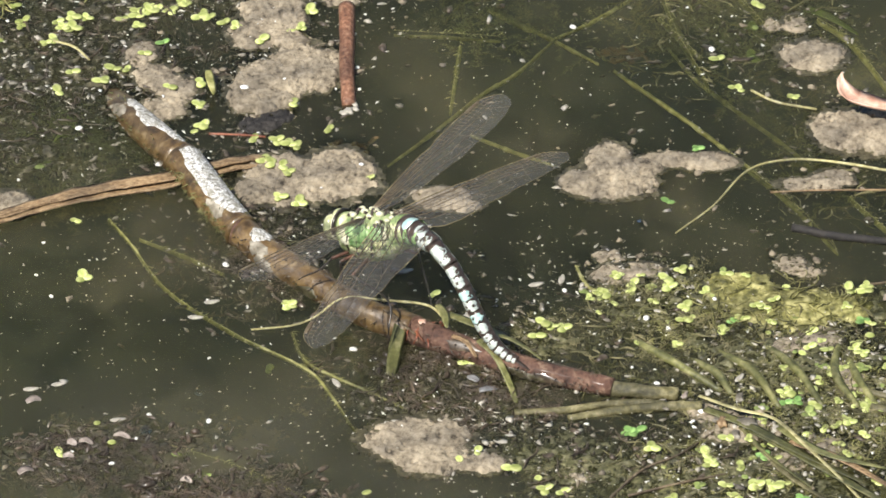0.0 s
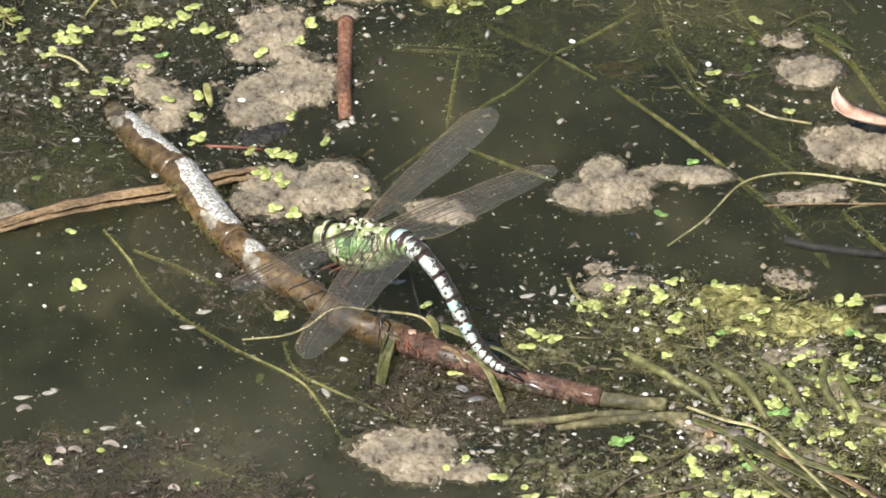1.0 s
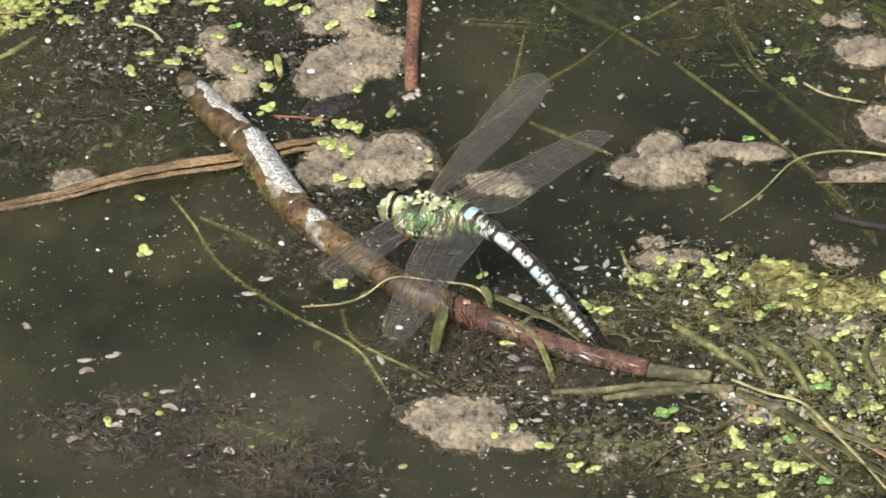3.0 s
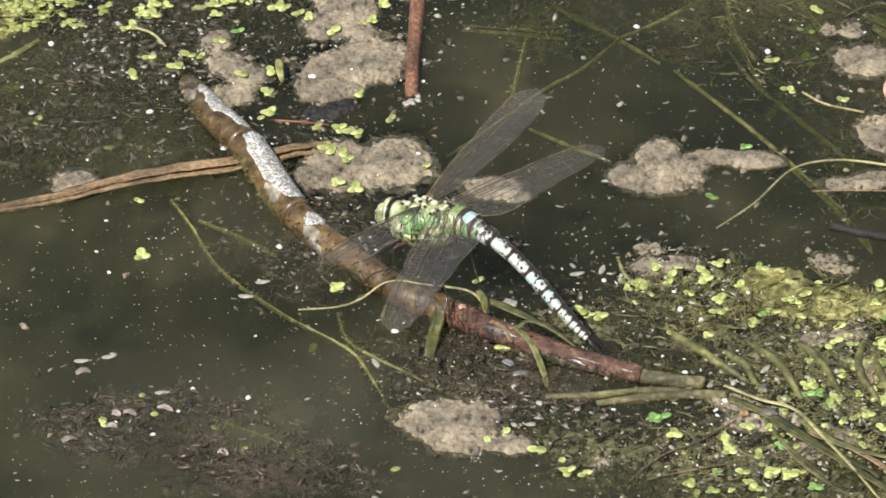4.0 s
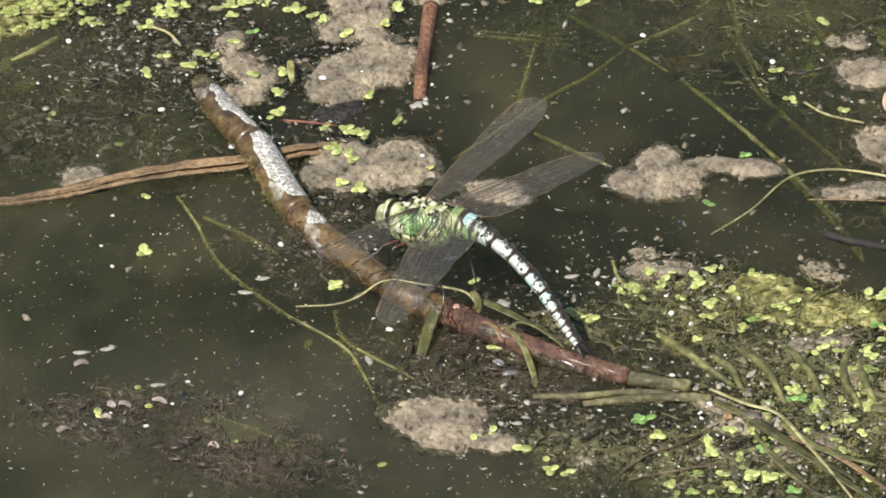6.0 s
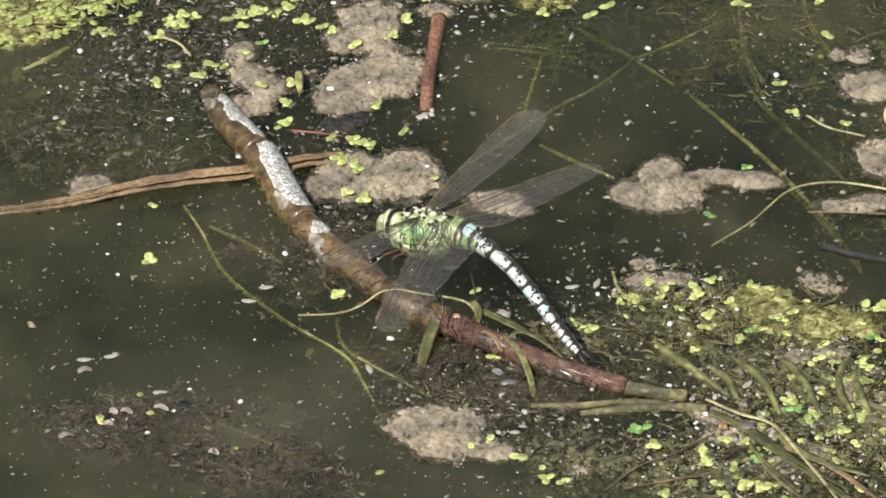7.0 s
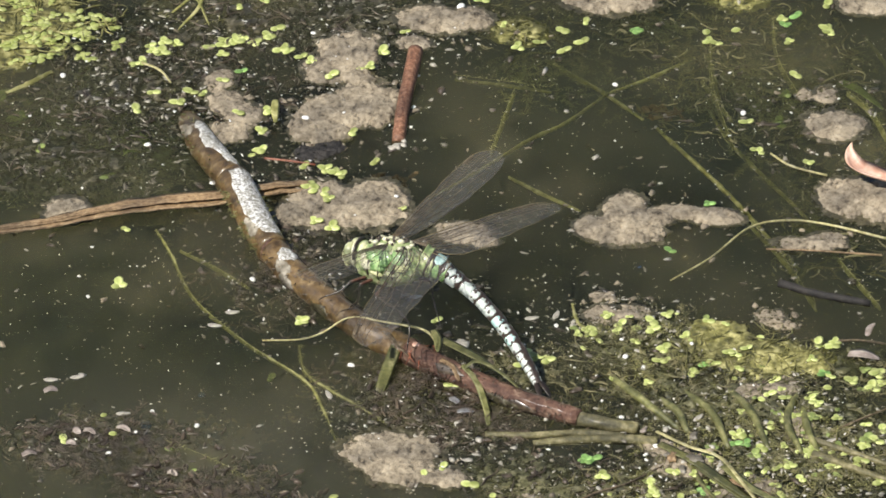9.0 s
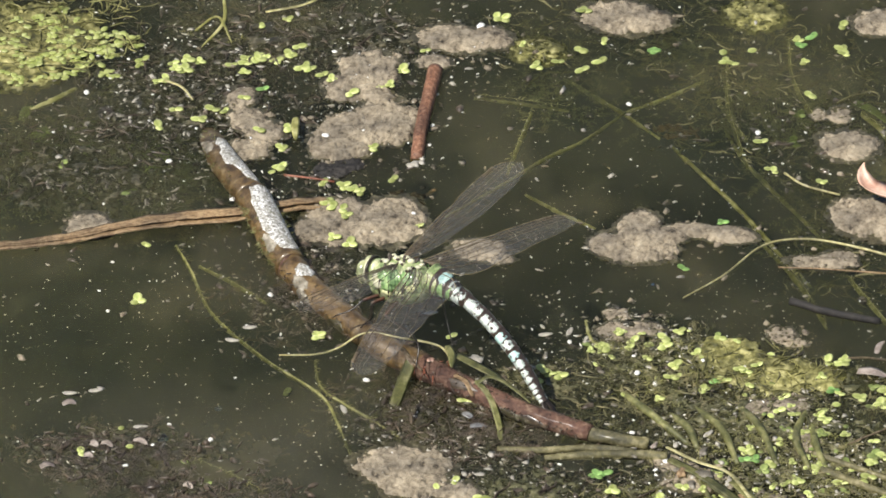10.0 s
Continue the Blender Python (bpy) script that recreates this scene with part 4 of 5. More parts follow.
tangle([(77.0, 109.4, 34, 30, 110), (74.3, 122.6, 24, 34, 240), (100.0, 52.4, 18, 24, 130), (16.0, 138.5, 28, 20, 130), (52.4, 143.0, 24, 22, 130)], GREEN_TANGLE, "olive-green tangle of fine water weed", seed=5)
tangle([(-31.3, 5.2, 16, 14, 90), (-30.9, 33.3, 10, 9, 60), (-43.2, 13.8, 12, 10, 40)], TANGLE, "dark tangle of fine weed against the stem", seed=6)
tangle([(86.0, 2.3, 18, 9, 120), (-118.1, 121.8, 26, 20, 160)], ALGAE_MAT, "yellow-green algae threads on the surface", "algae_threads", 7, (0.08, 0.18), (3, 9), (0.2, 1.2))


tangle([(-32.6, -66.9, 26, 9, 88), (-59.4, -56.0, 24, 12, 80), (-32.7, -72.5, 24, 5, 64), (6.6, -22.4, 12, 10, 24), (31.0, -45.4, 14, 10, 28)], TANGLE, "dark leaflets of sunken water weed", "weed_leaflets", 8, (0.22, 0.6), (1.4, 3.4), (-1.6, 0.4), 0.2)


def sprigs(areas, mat, label, seed, length=(3, 9), leaflet=(0.5, 1.4), depth=(-1.5, 0.3), name="weed_sprigs", lines=()):
    """Fine-leaved weed: thin wandering stems with rows of small pointed leaflets, past counting."""
    rng = random.Random(seed)
    verts, faces = [], []

    def blade(a, way, long, wide):
        side = way.cross(Vector((0, 0, 1))).normalized() * wide
        mid = a + way * long * 0.45
        o = len(verts)
        verts.extend((a, mid + side, a + way * long, mid - side, mid + Vector((0, 0, wide * 0.5)), mid - Vector((0, 0, wide * 0.3))))
        faces.extend([o + i for i in f] for f in ((0, 1, 4), (1, 2, 4), (2, 3, 4), (3, 0, 4), (1, 0, 5), (2, 1, 5), (3, 2, 5), (0, 3, 5)))

    stems = []
    for cx, cy, rx, ry, n in areas:
        for _ in range(n):
            r, a = math.sqrt(rng.random()), rng.uniform(0, 6.283)
            p = Vector((cx + rx * r * math.cos(a), cy + ry * r * math.sin(a), rng.uniform(*depth)))
            way, bend, stem = rng.uniform(0, 6.283), rng.uniform(-0.5, 0.5), [p]
            steps = max(3, int(rng.uniform(*length) / 0.9))
            for _ in range(steps):
                way += bend * 0.4 + rng.uniform(-0.35, 0.35)
                p = p + Vector((0.9 * math.cos(way), 0.9 * math.sin(way), rng.uniform(-0.2, 0.2)))
                p.z = min(max(p.z, depth[0]), depth[1] + 0.3)
                stem.append(p)
            stems.append((stem, 0.85))
    for stem in lines:
        stems.append((curve_points(stem, 14), 0.35))
    for stem, often in stems:
        for a, b in zip(stem, stem[1:]):
            run = b - a
            if run.length < 1e-6:
                continue
            blade(a - run * 0.15, run.normalized(), run.length * 1.3, 0.09)
            for side in (-1, 1):
                if rng.random() < often:
                    turn = math.atan2(run.y, run.x) + side * rng.uniform(0.5, 1.2)
                    blade(a, Vector((math.cos(turn), math.sin(turn), rng.uniform(-0.25, 0.25))).normalized(), rng.uniform(*leaflet), rng.uniform(0.09, 0.2))
    me = bpy.data.meshes.new(name)
    me.from_pydata([v * MM for v in verts], [], faces)
    me.materials.append(mat)
    return tagged(new(name, me), label, "water weed", kind="stuff")


sprigs([(-98, 68, 24, 26, 190), (-80, 52, 22, 12, 80), (-112, 60, 16, 22, 90), (-84, 84, 22, 16, 110), (-70, 64, 7, 18, 60)], DIM_WEED, "dull green sunken weed, dim under the surface", 31, (5, 16), (0.8, 2.4), (-4, -0.4))
sprigs([(62, 114, 26, 18, 50), (18, 114, 14, 12, 60), (88, 96, 22, 24, 100), (78, 124, 20, 22, 130), (96, 62, 14, 18, 70), (20, 138, 26, 12, 70), (54, 146, 26, 14, 70)], DIM_WEED, "dull green sunken weed, dim under the surface", 32, (5, 16), (0.6, 2.0), (-4, -0.4))
sprigs([(-66, -58, 22, 11, 230), (-40, -69, 20, 8, 200), (-60, -50, 13, 6, 70), (-22, -73, 14, 6, 110), (-38, -74, 18, 6, 120)], TANGLE, "dark brown rotting weed with curled leaves", 34, (3, 9), (0.9, 2.4), (-1.2, 0.3))
sprigs([(80, -20, 28, 26, 220), (98, -40, 18, 22, 170), (116, -36, 13, 14, 150), (116, -2, 12, 12, 60), (78, -56, 24, 14, 200), (60, 4, 18, 12, 170), (42, -62, 14, 8, 60), (34, -10, 10, 8, 70)], GREEN_TANGLE, "olive fine-leaved weed crowding the surface", 35, (3, 9), (0.7, 2.0), (-1.2, 0.5))
sprigs([(80, -20, 28, 26, 130), (98, -40, 18, 22, 90), (116, -36, 12, 12, 70), (78, -57, 24, 12, 80), (60, 4, 16, 10, 60)], WEED, "yellowish fine-leaved weed at the surface", 38, (2, 6), (0.6, 1.8), (-0.4, 0.6))
sprigs([(10, -27, 14, 13, 210), (0, -18, 10, 8, 80), (24, -36, 13, 10, 120), (-32, 12, 12, 12, 60), (-30, 32, 8, 8, 60)], TANGLE, "dark brown rotting weed with curled leaves", 36, (3, 9), (0.7, 2.0), (-1.2, 0.4))
tangle([(50, 102.5, 5.5, 2.4, 30), (-14, 62.6, 6, 3, 24)], RUST, "rusty brown rotting leaf sunk under the surface", "sunken_weed", 33, (0.3, 0.8), (1.5, 4), (-2.5, -0.6), 0.6, 0.3)
tangle([(-98, 56, 16, 5, 60), (-76, 50, 10, 5, 40), (-66, 68, 4, 12, 30), (-90, 80, 18, 6, 40), (-62, -50, 14, 5, 40)], CRUMB, "pale grey shreds of scum on the water", "scum_shreds", 37, (0.15, 0.5), (0.8, 3.0), (-0.5, 0.1), 1.2, 0.2)
sprigs([], WEED, "thin side leaflets along the pondweed runners", 39, leaflet=(0.7, 2.2), lines=[[(x, y, max(z - 0.5, 0.05)) for x, y in line] for line, r, z in RUNNERS if z > -5])


def scatter(name, mat, label, seed, n, spread, sizes, flat, lift, areas=None, category="debris"):
    """Countless small floating bits."""
    rng = random.Random(seed)
    verts, faces = [], []
    ico = bmesh.new()
    bmesh.ops.create_icosphere(ico, subdivisions=1, radius=1)
    base = [v.co.copy() for v in ico.verts]
    tris = [[v.index for v in f.verts] for f in ico.faces]
    ico.free()
    x0, x1, y0, y1 = spread
    while n > 0:
        if areas and rng.random() < 0.84:
            cx, cy, rx, ry = rng.choice(areas)
            x, y = rng.gauss(cx, rx * 0.6), rng.gauss(cy, ry * 0.6)
        else:
            x, y = rng.uniform(x0, x1), rng.uniform(y0, y1)
        s = sizes[0] + (sizes[1] - sizes[0]) * rng.random() ** 3
        turn = Matrix.Rotation(rng.uniform(0, 6.28), 3, "Z")
        k = Vector((s * rng.uniform(0.8, 1.5), s * rng.uniform(0.3, 0.9), s * flat))
        z = top_at(x, y)
        if z > 0.25 and (sizes[1] > 0.6 or rng.random() < 0.85):
            continue
        at = Vector((x, y, z + lift + rng.uniform(-0.12, 0.12)))
        o = len(verts)
        tilt = turn @ Matrix.Rotation(rng.uniform(-0.3, 0.3), 3, "X")
        verts += [at + tilt @ Vector((v.x * k.x, v.y * k.y, v.z * k.z)) * (1 + 1.3 * noise.noise(v * 1.6 + at * 3)) for v in base]
        faces += [[i + o for i in f] for f in tris]
        n -= 1
    me = bpy.data.meshes.new(name)
    me.from_pydata([v * MM for v in verts], [], faces)
    me.polygons.foreach_set("use_smooth", [True] * len(me.polygons))
    me.materials.append(mat)
    return tagged(new(name, me), label, category, kind="stuff")


ALL = (-135, 130, -85, 175)
WEEDY = [(81.9, -16.7, 30, 40), (62.5, -53.8, 30, 24), (-80.9, 94.2, 26, 26), (-32.9, 93.8, 20, 26), (9.3, -28.8, 22, 22), (83.6, 102.3, 36, 30), (-41.4, 126.1, 40, 26), (24.2, -3.7, 30, 24), (-30.4, 18.1, 24, 24), (-42.0, 53.2, 20, 20)]
# partly floating seeds, partly white specks added to imitate tiny wet highlights
scatter("floating_specks", SEED, "tiny white seeds afloat, and white specks imitating wet sparkle", 11, 1300, ALL, (0.07, 0.5), 0.4, 0.05, WEEDY)
scatter("grey_crumbs", CRUMB, "grey crumbs of mud and plant dust afloat", 12, 4200, ALL, (0.08, 0.95), 0.22, -0.05, WEEDY)
scatter("pale_dust", HUSK, "fine pale dust on the still water", 13, 8500, ALL, (0.04, 0.3), 0.3, 0.0)
scatter("pale_flakes", HUSK, "pale grey flakes and husks among the weed", 15, 2100, ALL, (0.1, 1.0), 0.2, 0.05, [(79.2, -20.9, 30, 30), (98.1, -37.6, 20, 26), (116, -30, 12, 20), (75.0, -57.9, 34, 18), (53.8, 11.1, 16, 12), (-76.9, 91.8, 26, 24), (-41.0, 123.6, 40, 18), (18.3, -45.3, 18, 14)])
# white crumbs scattered in place of specular sparkle on the wet weed
scatter("wet_glints", SEED, "small white crumbs standing in for wet glints among the weed", 16, 520, ALL, (0.08, 0.55), 0.3, 0.1, [(79.2, -20.9, 32, 30), (94.1, -41.7, 26, 22), (72.6, -49.8, 24, 12), (-79.5, 91.9, 26, 24), (-30.2, 96.1, 16, 20), (-107.8, 123.1, 30, 20), (1.8, 134.1, 34, 14)])
scatter("mud_crumbs", MUD, "crumbs of dried mud broken from the clumps", 17, 650, ALL, (0.15, 1.3), 0.45, 0.02, [(x, y, rx * 1.7 + 1, ry * 1.7 + 1) for lobes, h, k, box, rag in HEIGHTS[:26] for x, y, rx, ry in lobes], "mud crumbs")
scatter("dark_crumbs", TANGLE, "dark plant crumbs half sunk in the water", 14, 1500, ALL, (0.3, 1.7), 0.25, -0.2, WEEDY)


# ---- single seeds, husks and bubbles ----
def make_seed(name, mat, rx, ry, rz, label, category):
    bm = bmesh.new()
    ellipsoid(bm, (0, 0, 0), (rx, ry, rz), None, 10, 6, 0.25)
    return tagged(part(name, bm, mat), label, category)


seed_model = make_seed("floating_seed", SEED, 0.85, 0.62, 0.35, "small white oval seed floating on the water", "seed")
husk_model = make_seed("seed_husk", HUSK, 1.9, 0.75, 0.3, "grey-white empty husk floating on the water", "husk")
FLOATS = {}
SEEDS = [(-40.3, 15.1, 1.15), (-10.2, -16.1, 1.2), (-41.5, -43.2, 1.0), (-79.4, 2.3, 0.75), (-76.9, 67.6, 1.15), (-54.9, -41.2, 0.85), (-57.3, -49.9, 0.7), (-62.3, -59.0, 0.9), (60.8, -7.0, 1.1), (55.7, -3.2, 1.2), (53.8, 3.6, 0.7), (70.8, 102.5, 1.2), (37.9, 111.0, 1.1), (-38.9, 83.2, 1.3), (-12.7, 93.3, 0.9), (-11.9, 84.6, 0.7), (-13.8, 107.1, 0.7), (-82.4, 22.7, 0.6), (58.2, -27.3, 0.9), (-104.1, 94.4, 1.2), (37.1, 6.9, 0.9), (-7.9, 139.4, 1.6), (-43.7, 122.0, 0.9), (71.2, 3.5, 0.8), (-83.3, 10.3, 0.6), (18.5, -53.5, 0.7), (-89.7, 46.9, 0.6), (-60.2, 59.5, 1.0), (-57.4, 53.8, 1.2), (-54.9, 48.5, 0.8), (-52.6, 49.3, 0.9), (-63.6, 66.8, 0.7), (-39.4, 25.7, 0.8), (-42.5, -20.1, 0.5), (-10.5, 53.1, 0.8)]
first = True
for x, y, s in SEEDS:
    m = pose(x * MM, y * MM, (top_at(x, y) + 0.15) * MM, 0, 0, (x * 37) % 180)
    if first:
        seed_model.matrix_basis = m
        ob, first = seed_model, False
    else:
        ob = copy_thing(seed_model, m)
    ob.scale = (s, s, s)
    ob["group"] = "white floating seeds"
    FLOATS[round(x), round(y)] = ob
HUSKS = [(-81.9, -32.3, 10), (-61.8, -43.1, 12), (-42.9, 1.0, 15), (36.4, 11.2, 80), (-75.7, -30.3, 20), (-46.3, -4.9, 0), (109.7, -29.3, 40), (-13.6, -28.6, 120), (0.8, 13.6, 20), (76.7, -25.0, 60), (63.9, -20.8, 20), (97.4, -4.1, 150), (30.6, 9.1, 20)]
first = True
for x, y, a in HUSKS:
    m = pose(x * MM, y * MM, (top_at(x, y) + 0.1) * MM, 0, 0, a)
    if first:
        husk_model.matrix_basis = m
        ob, first = husk_model, False
    else:
        ob = copy_thing(husk_model, m)
    ob["group"] = "empty husks"
for x, y, r in ((-55.4, -46.9, 1.4), (-44.3, -33.0, 1.0), (53.9, 33.9, 0.5)):
    bm = bmesh.new()
    bmesh.ops.create_uvsphere(bm, u_segments=20, v_segments=12, radius=r)
    for v in bm.verts:
        v.co.z = max(v.co.z, -0.15 * r) * 0.75
    ob = tagged(part("air_bubble", bm, BUBBLE), "clear air bubble resting on the water", "bubble")
    ob.location = (x * MM, y * MM, 0.1 * MM)


# ---- duckweed ----
def frond_mesh(name, long, wide, mat, seed):
    bm = bmesh.new()
    rows = []
    for q, z in ((1.0, 0.0), (0.86, 0.16), (0.45, 0.24)):
        row = []
        for k in range(12):
            a = 2 * math.pi * k / 12
            w = 1 + 0.07 * noise.noise((math.cos(a), math.sin(a), seed))
            row.append(bm.verts.new((long * (0.68 + q * w * math.cos(a)), wide * q * w * math.sin(a), z)))
        rows.append(row)
    for a, b in zip(rows, rows[1:]):
        for k in range(12):
            bm.faces.new((a[k], a[(k + 1) % 12], b[(k + 1) % 12], b[k]))
    bm.faces.new(rows[-1])
    bm.faces.new(rows[0][::-1])
    me = bpy.data.meshes.new(name)
    bm.to_mesh(me)
    bm.free()
    me.transform(Matrix.Scale(MM, 4))
    me.polygons.foreach_set("use_smooth", [True] * len(me.polygons))
    me.materials.append(mat)
    return me


FRONDS = {m.name: [frond_mesh("frond", 1.04 + 0.12 * k, 0.86 + 0.09 * k, m, k * 2.3) for k in range(3)] for m in (FROND, FRESH, SUNK)}


def make_duckweed(kind, fronds, seed):
    rng = random.Random(seed)
    thing = new("duckweed")
    turn = rng.uniform(0, 6.28)
    for k in range(fronds):
        f = new("frond", FRONDS[kind][rng.randrange(3)])
        f.parent = thing
        f.matrix_basis = Matrix.Translation((0, 0, 0.12 * k * MM)) @ Euler((rng.uniform(-0.12, 0.12), rng.uniform(-0.14, 0.05), turn)).to_matrix().to_4x4()
        turn += 6.28 / max(fronds, 2) + rng.uniform(-0.5, 0.5)
    words = {FROND.name: "yellow-green", FRESH.name: "fresh green", SUNK.name: "dull green sunken"}[kind]
    many = {1: "a single round frond", 2: "two round fronds", 3: "three round fronds", 4: "four round fronds"}[fronds]
    thing["label"], thing["category"], thing["group"] = f"{words} duckweed plant of {many}, afloat", "duckweed", "duckweed plants"
    return thing


MODELS = {}


def duckweed(x, y, kind=None, fronds=3, size=1.0, z=None):
    kind = kind or FROND.name
    rng = random.Random(int(x * 91 + y * 57 + fronds))
    key = (kind, fronds, rng.randrange(3))
    m = pose(x * MM, y * MM, ((top_at(x, y) if z is None else z) + 0.06) * MM, rng.uniform(-4, 4), rng.uniform(-4, 4), rng.uniform(0, 360))
    if key not in MODELS:
        MODELS[key] = make_duckweed(*key[:2], seed=key[2] * 7 + fronds)
        ob = MODELS[key]
        ob.matrix_basis = m
    else:
        ob = copy_thing(MODELS[key], m)
    s = size * rng.uniform(0.8, 1.25)
    ob.scale = (s, s, s)
    return ob


TOP_LEFT = [(-69.1, 112.1, 2), (-65.2, 109.7, 3), (-65.9, 115.4, 3), (-61.9, 116.7, 2), (-57.9, 115.6, 3), (-55.0, 118.5, 3), (-83.0, 108.4, 4), (-80.6, 108.5, 3), (-84.5, 110.9, 2), (-86.7, 101.6, 3), (-63.1, 98.2, 2), (-66.8, 91.7, 2), (-70.1, 91.7, 2), (-79.7, 90.5, 2), (-82.7, 82.3, 2), (-72.6, 86.8, 3), (-51.0, 113.7, 2), (-48.6, 113.4, 2), (-42.1, 109.0, 3), (-44.8, 111.3, 2), (-35.8, 103.1, 2), (-49.3, 86.6, 2), (-56.4, 83.7, 2)]
MID_LEFT = [(-49.3, 77.5, 3), (-48.0, 69.3, 3), (-50.4, 66.5, 1), (-35.8, 64.4, 2), (-30.6, 63.9, 3), (-27.6, 62.5, 3), (-25.9, 61.6, 2), (-27.4, 77.8, 3), (-18.6, 68.5, 2), (-32.9, 55.4, 3), (-31.2, 53.2, 2), (-28.9, 52.7, 3), (-27.2, 49.8, 3), (-28.9, 40.9, 3), (-24.5, 39.2, 3), (-8.4, 49.2, 2), (-57.7, 48.9, 2), (-75.4, 31.4, 2), (-24.8, 116.5, 3), (-28.6, 107.7, 2), (-72.6, 9.6, 3), (-25.3, -0.1, 4), (-74.2, -55.5, 2), (-62.0, -51.5, 1), (-66.2, -43.8, 1)]
RIGHT = [(77.2, 86.5, 2), (72.2, 98.7, 2), (90.0, 83.5, 3), (44.8, 6.4, 3), (52.5, 9.8, 2), (63.5, 15.3, 3), (60.3, 12.1, 2), (60.9, 8.5, 3), (57.7, 8.3, 1), (64.5, 1.5, 3), (73.9, 13.6, 2), (69.3, 6.7, 2), (73.0, -7.4, 4), (77.6, -3.1, 2), (82.4, 0.9, 3), (84.9, 3.4, 2), (88.0, 8.1, 1), (101.6, 8.7, 2), (105.4, 8.2, 3), (107.0, -8.4, 1), (103.1, -11.5, 2), (92.9, -7.9, 2), (92.4, -13.0, 2), (91.4, -15.9, 1), (96.7, -14.0, 2)]
RIGHT_LOW = [(97.1, -22.0, 2), (102.3, -19.9, 2), (104.8, -20.4, 2), (94.5, -25.5, 2), (88.0, -29.7, 2), (93.7, -34.5, 2), (101.2, -40.7, 3), (105.0, -35.6, 3), (98.5, -41.7, 2), (85.3, -42.0, 1), (57.2, -51.3, 3), (73.9, -47.3, 3), (70.2, -56.3, 4), (69.0, -52.7, 2), (76.9, -56.8, 2), (80.2, -64.0, 3), (83.9, -64.0, 3), (86.5, -63.0, 2), (80.1, -53.9, 1), (76.1, -68.0, 2), (95.4, -43.1, 2), (61.8, -68.9, 3), (33.6, -66.1, 3), (37.4, -66.9, 2), (32.4, -62.8, 1), (106.9, -62.1, 2)]
CENTRE = [(34.5, -6.9, 3), (32.6, -5.8, 2), (37.2, -7.3, 3), (31.0, -10.1, 2), (7.4, 4.9, 2), (13.6, -20.4, 1), (15.8, -20.6, 2), (26.1, -58.6, 2), (14.8, -57.5, 1), (-6.3, -68.4, 1), (18.5, -53.5, 2), (46.7, 5.8, 2)]
FAR = [(-77.6, 112.6, 3), (-80.9, 112.9, 3), (-84.8, 103.7, 2), (-65.9, 113.6, 2), (-63.2, 117.2, 2), (-60.8, 116.7, 2), (-55.0, 119.2, 3), (-53.4, 123.0, 2), (-58.5, 134.9, 3), (-64.6, 131.0, 2), (-49.8, 114.8, 2), (-26.5, 108.5, 3), (-20.3, 126.2, 2), (-2.6, 143.4, 3), (-4.5, 143.7, 2), (4.3, 132.6, 2), (9.4, 123.4, 3), (19.8, 132.5, 2), (25.1, 137.0, 2), (18.1, 149.2, 3), (25.7, 128.0, 2), (14.9, 126.2, 2), (21.5, 123.7, 2), (81.8, 121.0, 2), (56.8, 137.8, 1), (59.8, 132.1, 2), (85.8, 153.4, 2), (88.1, 140.8, 3), (64.8, 139.3, 1), (-62.6, 115.8, 3)]
MARGIN = [(102.0, 10.1, 1), (105.9, 10.2, 3), (117.6, -1.2, 4), (116.8, -6.8, 3), (111.8, -5.1, 3), (117.2, -21.7, 2), (121.3, -23.3, 2), (118.0, -30.1, 4), (113.7, -33.6, 3), (111.5, -39.3, 2), (118.2, -36.3, 3), (123.2, -43.7, 3), (119.2, -4.9, 3), (120.7, -28.2, 2), (75.2, 145.0, 4), (87.2, 142.7, 3), (78.3, 135.6, 3), (76.0, 87.3, 2), (57.7, 133.0, 2)]
for group in (TOP_LEFT, MID_LEFT, RIGHT, RIGHT_LOW, CENTRE, FAR, MARGIN):
    for x, y, n in group:
        FLOATS[round(x), round(y)] = duckweed(x, y, None, n)
for x, y, n in ((-58.9, 102.7, 2), (67.4, 62.6, 3), (60.5, 41.5, 2), (52.2, -45.3, 4), (54.0, -44.5, 2), (104.6, -3.1, 3), (89.5, -33.4, 3), (87.0, -33.8, 2), (82.0, -53.3, 3), (90.2, -68.4, 3), (38.8, 134.6, 4), (76.4, 142.9, 3), (78.8, 147.3, 2), (75.7, -3.4, 2)):
    duckweed(x, y, FRESH.name, n)
for x, y, n in ((80.3, 112.9, 3), (80.2, 101.3, 2), (-110.4, 76.8, 3), (-99.4, 69.4, 2), (-103.9, 62.6, 3), (-46.9, -54.7, 2), (-41.5, -62.2, 3), (80.2, 99.3, 2), (-84.1, 53.5, 2), (-29.0, -23.3, 2)):
    duckweed(x, y, SUNK.name, n, 1.1, -0.6)
rng = random.Random(21)
disc = bmesh.new()
ellipsoid(disc, (1.0, 0, 0), (1.15, 0.85, 0.22), None, 10, 5)
disc_points, disc_faces = [v.co.copy() for v in disc.verts], [[v.index for v in f.verts] for f in disc.faces]
disc.free()
points, faces = [], []
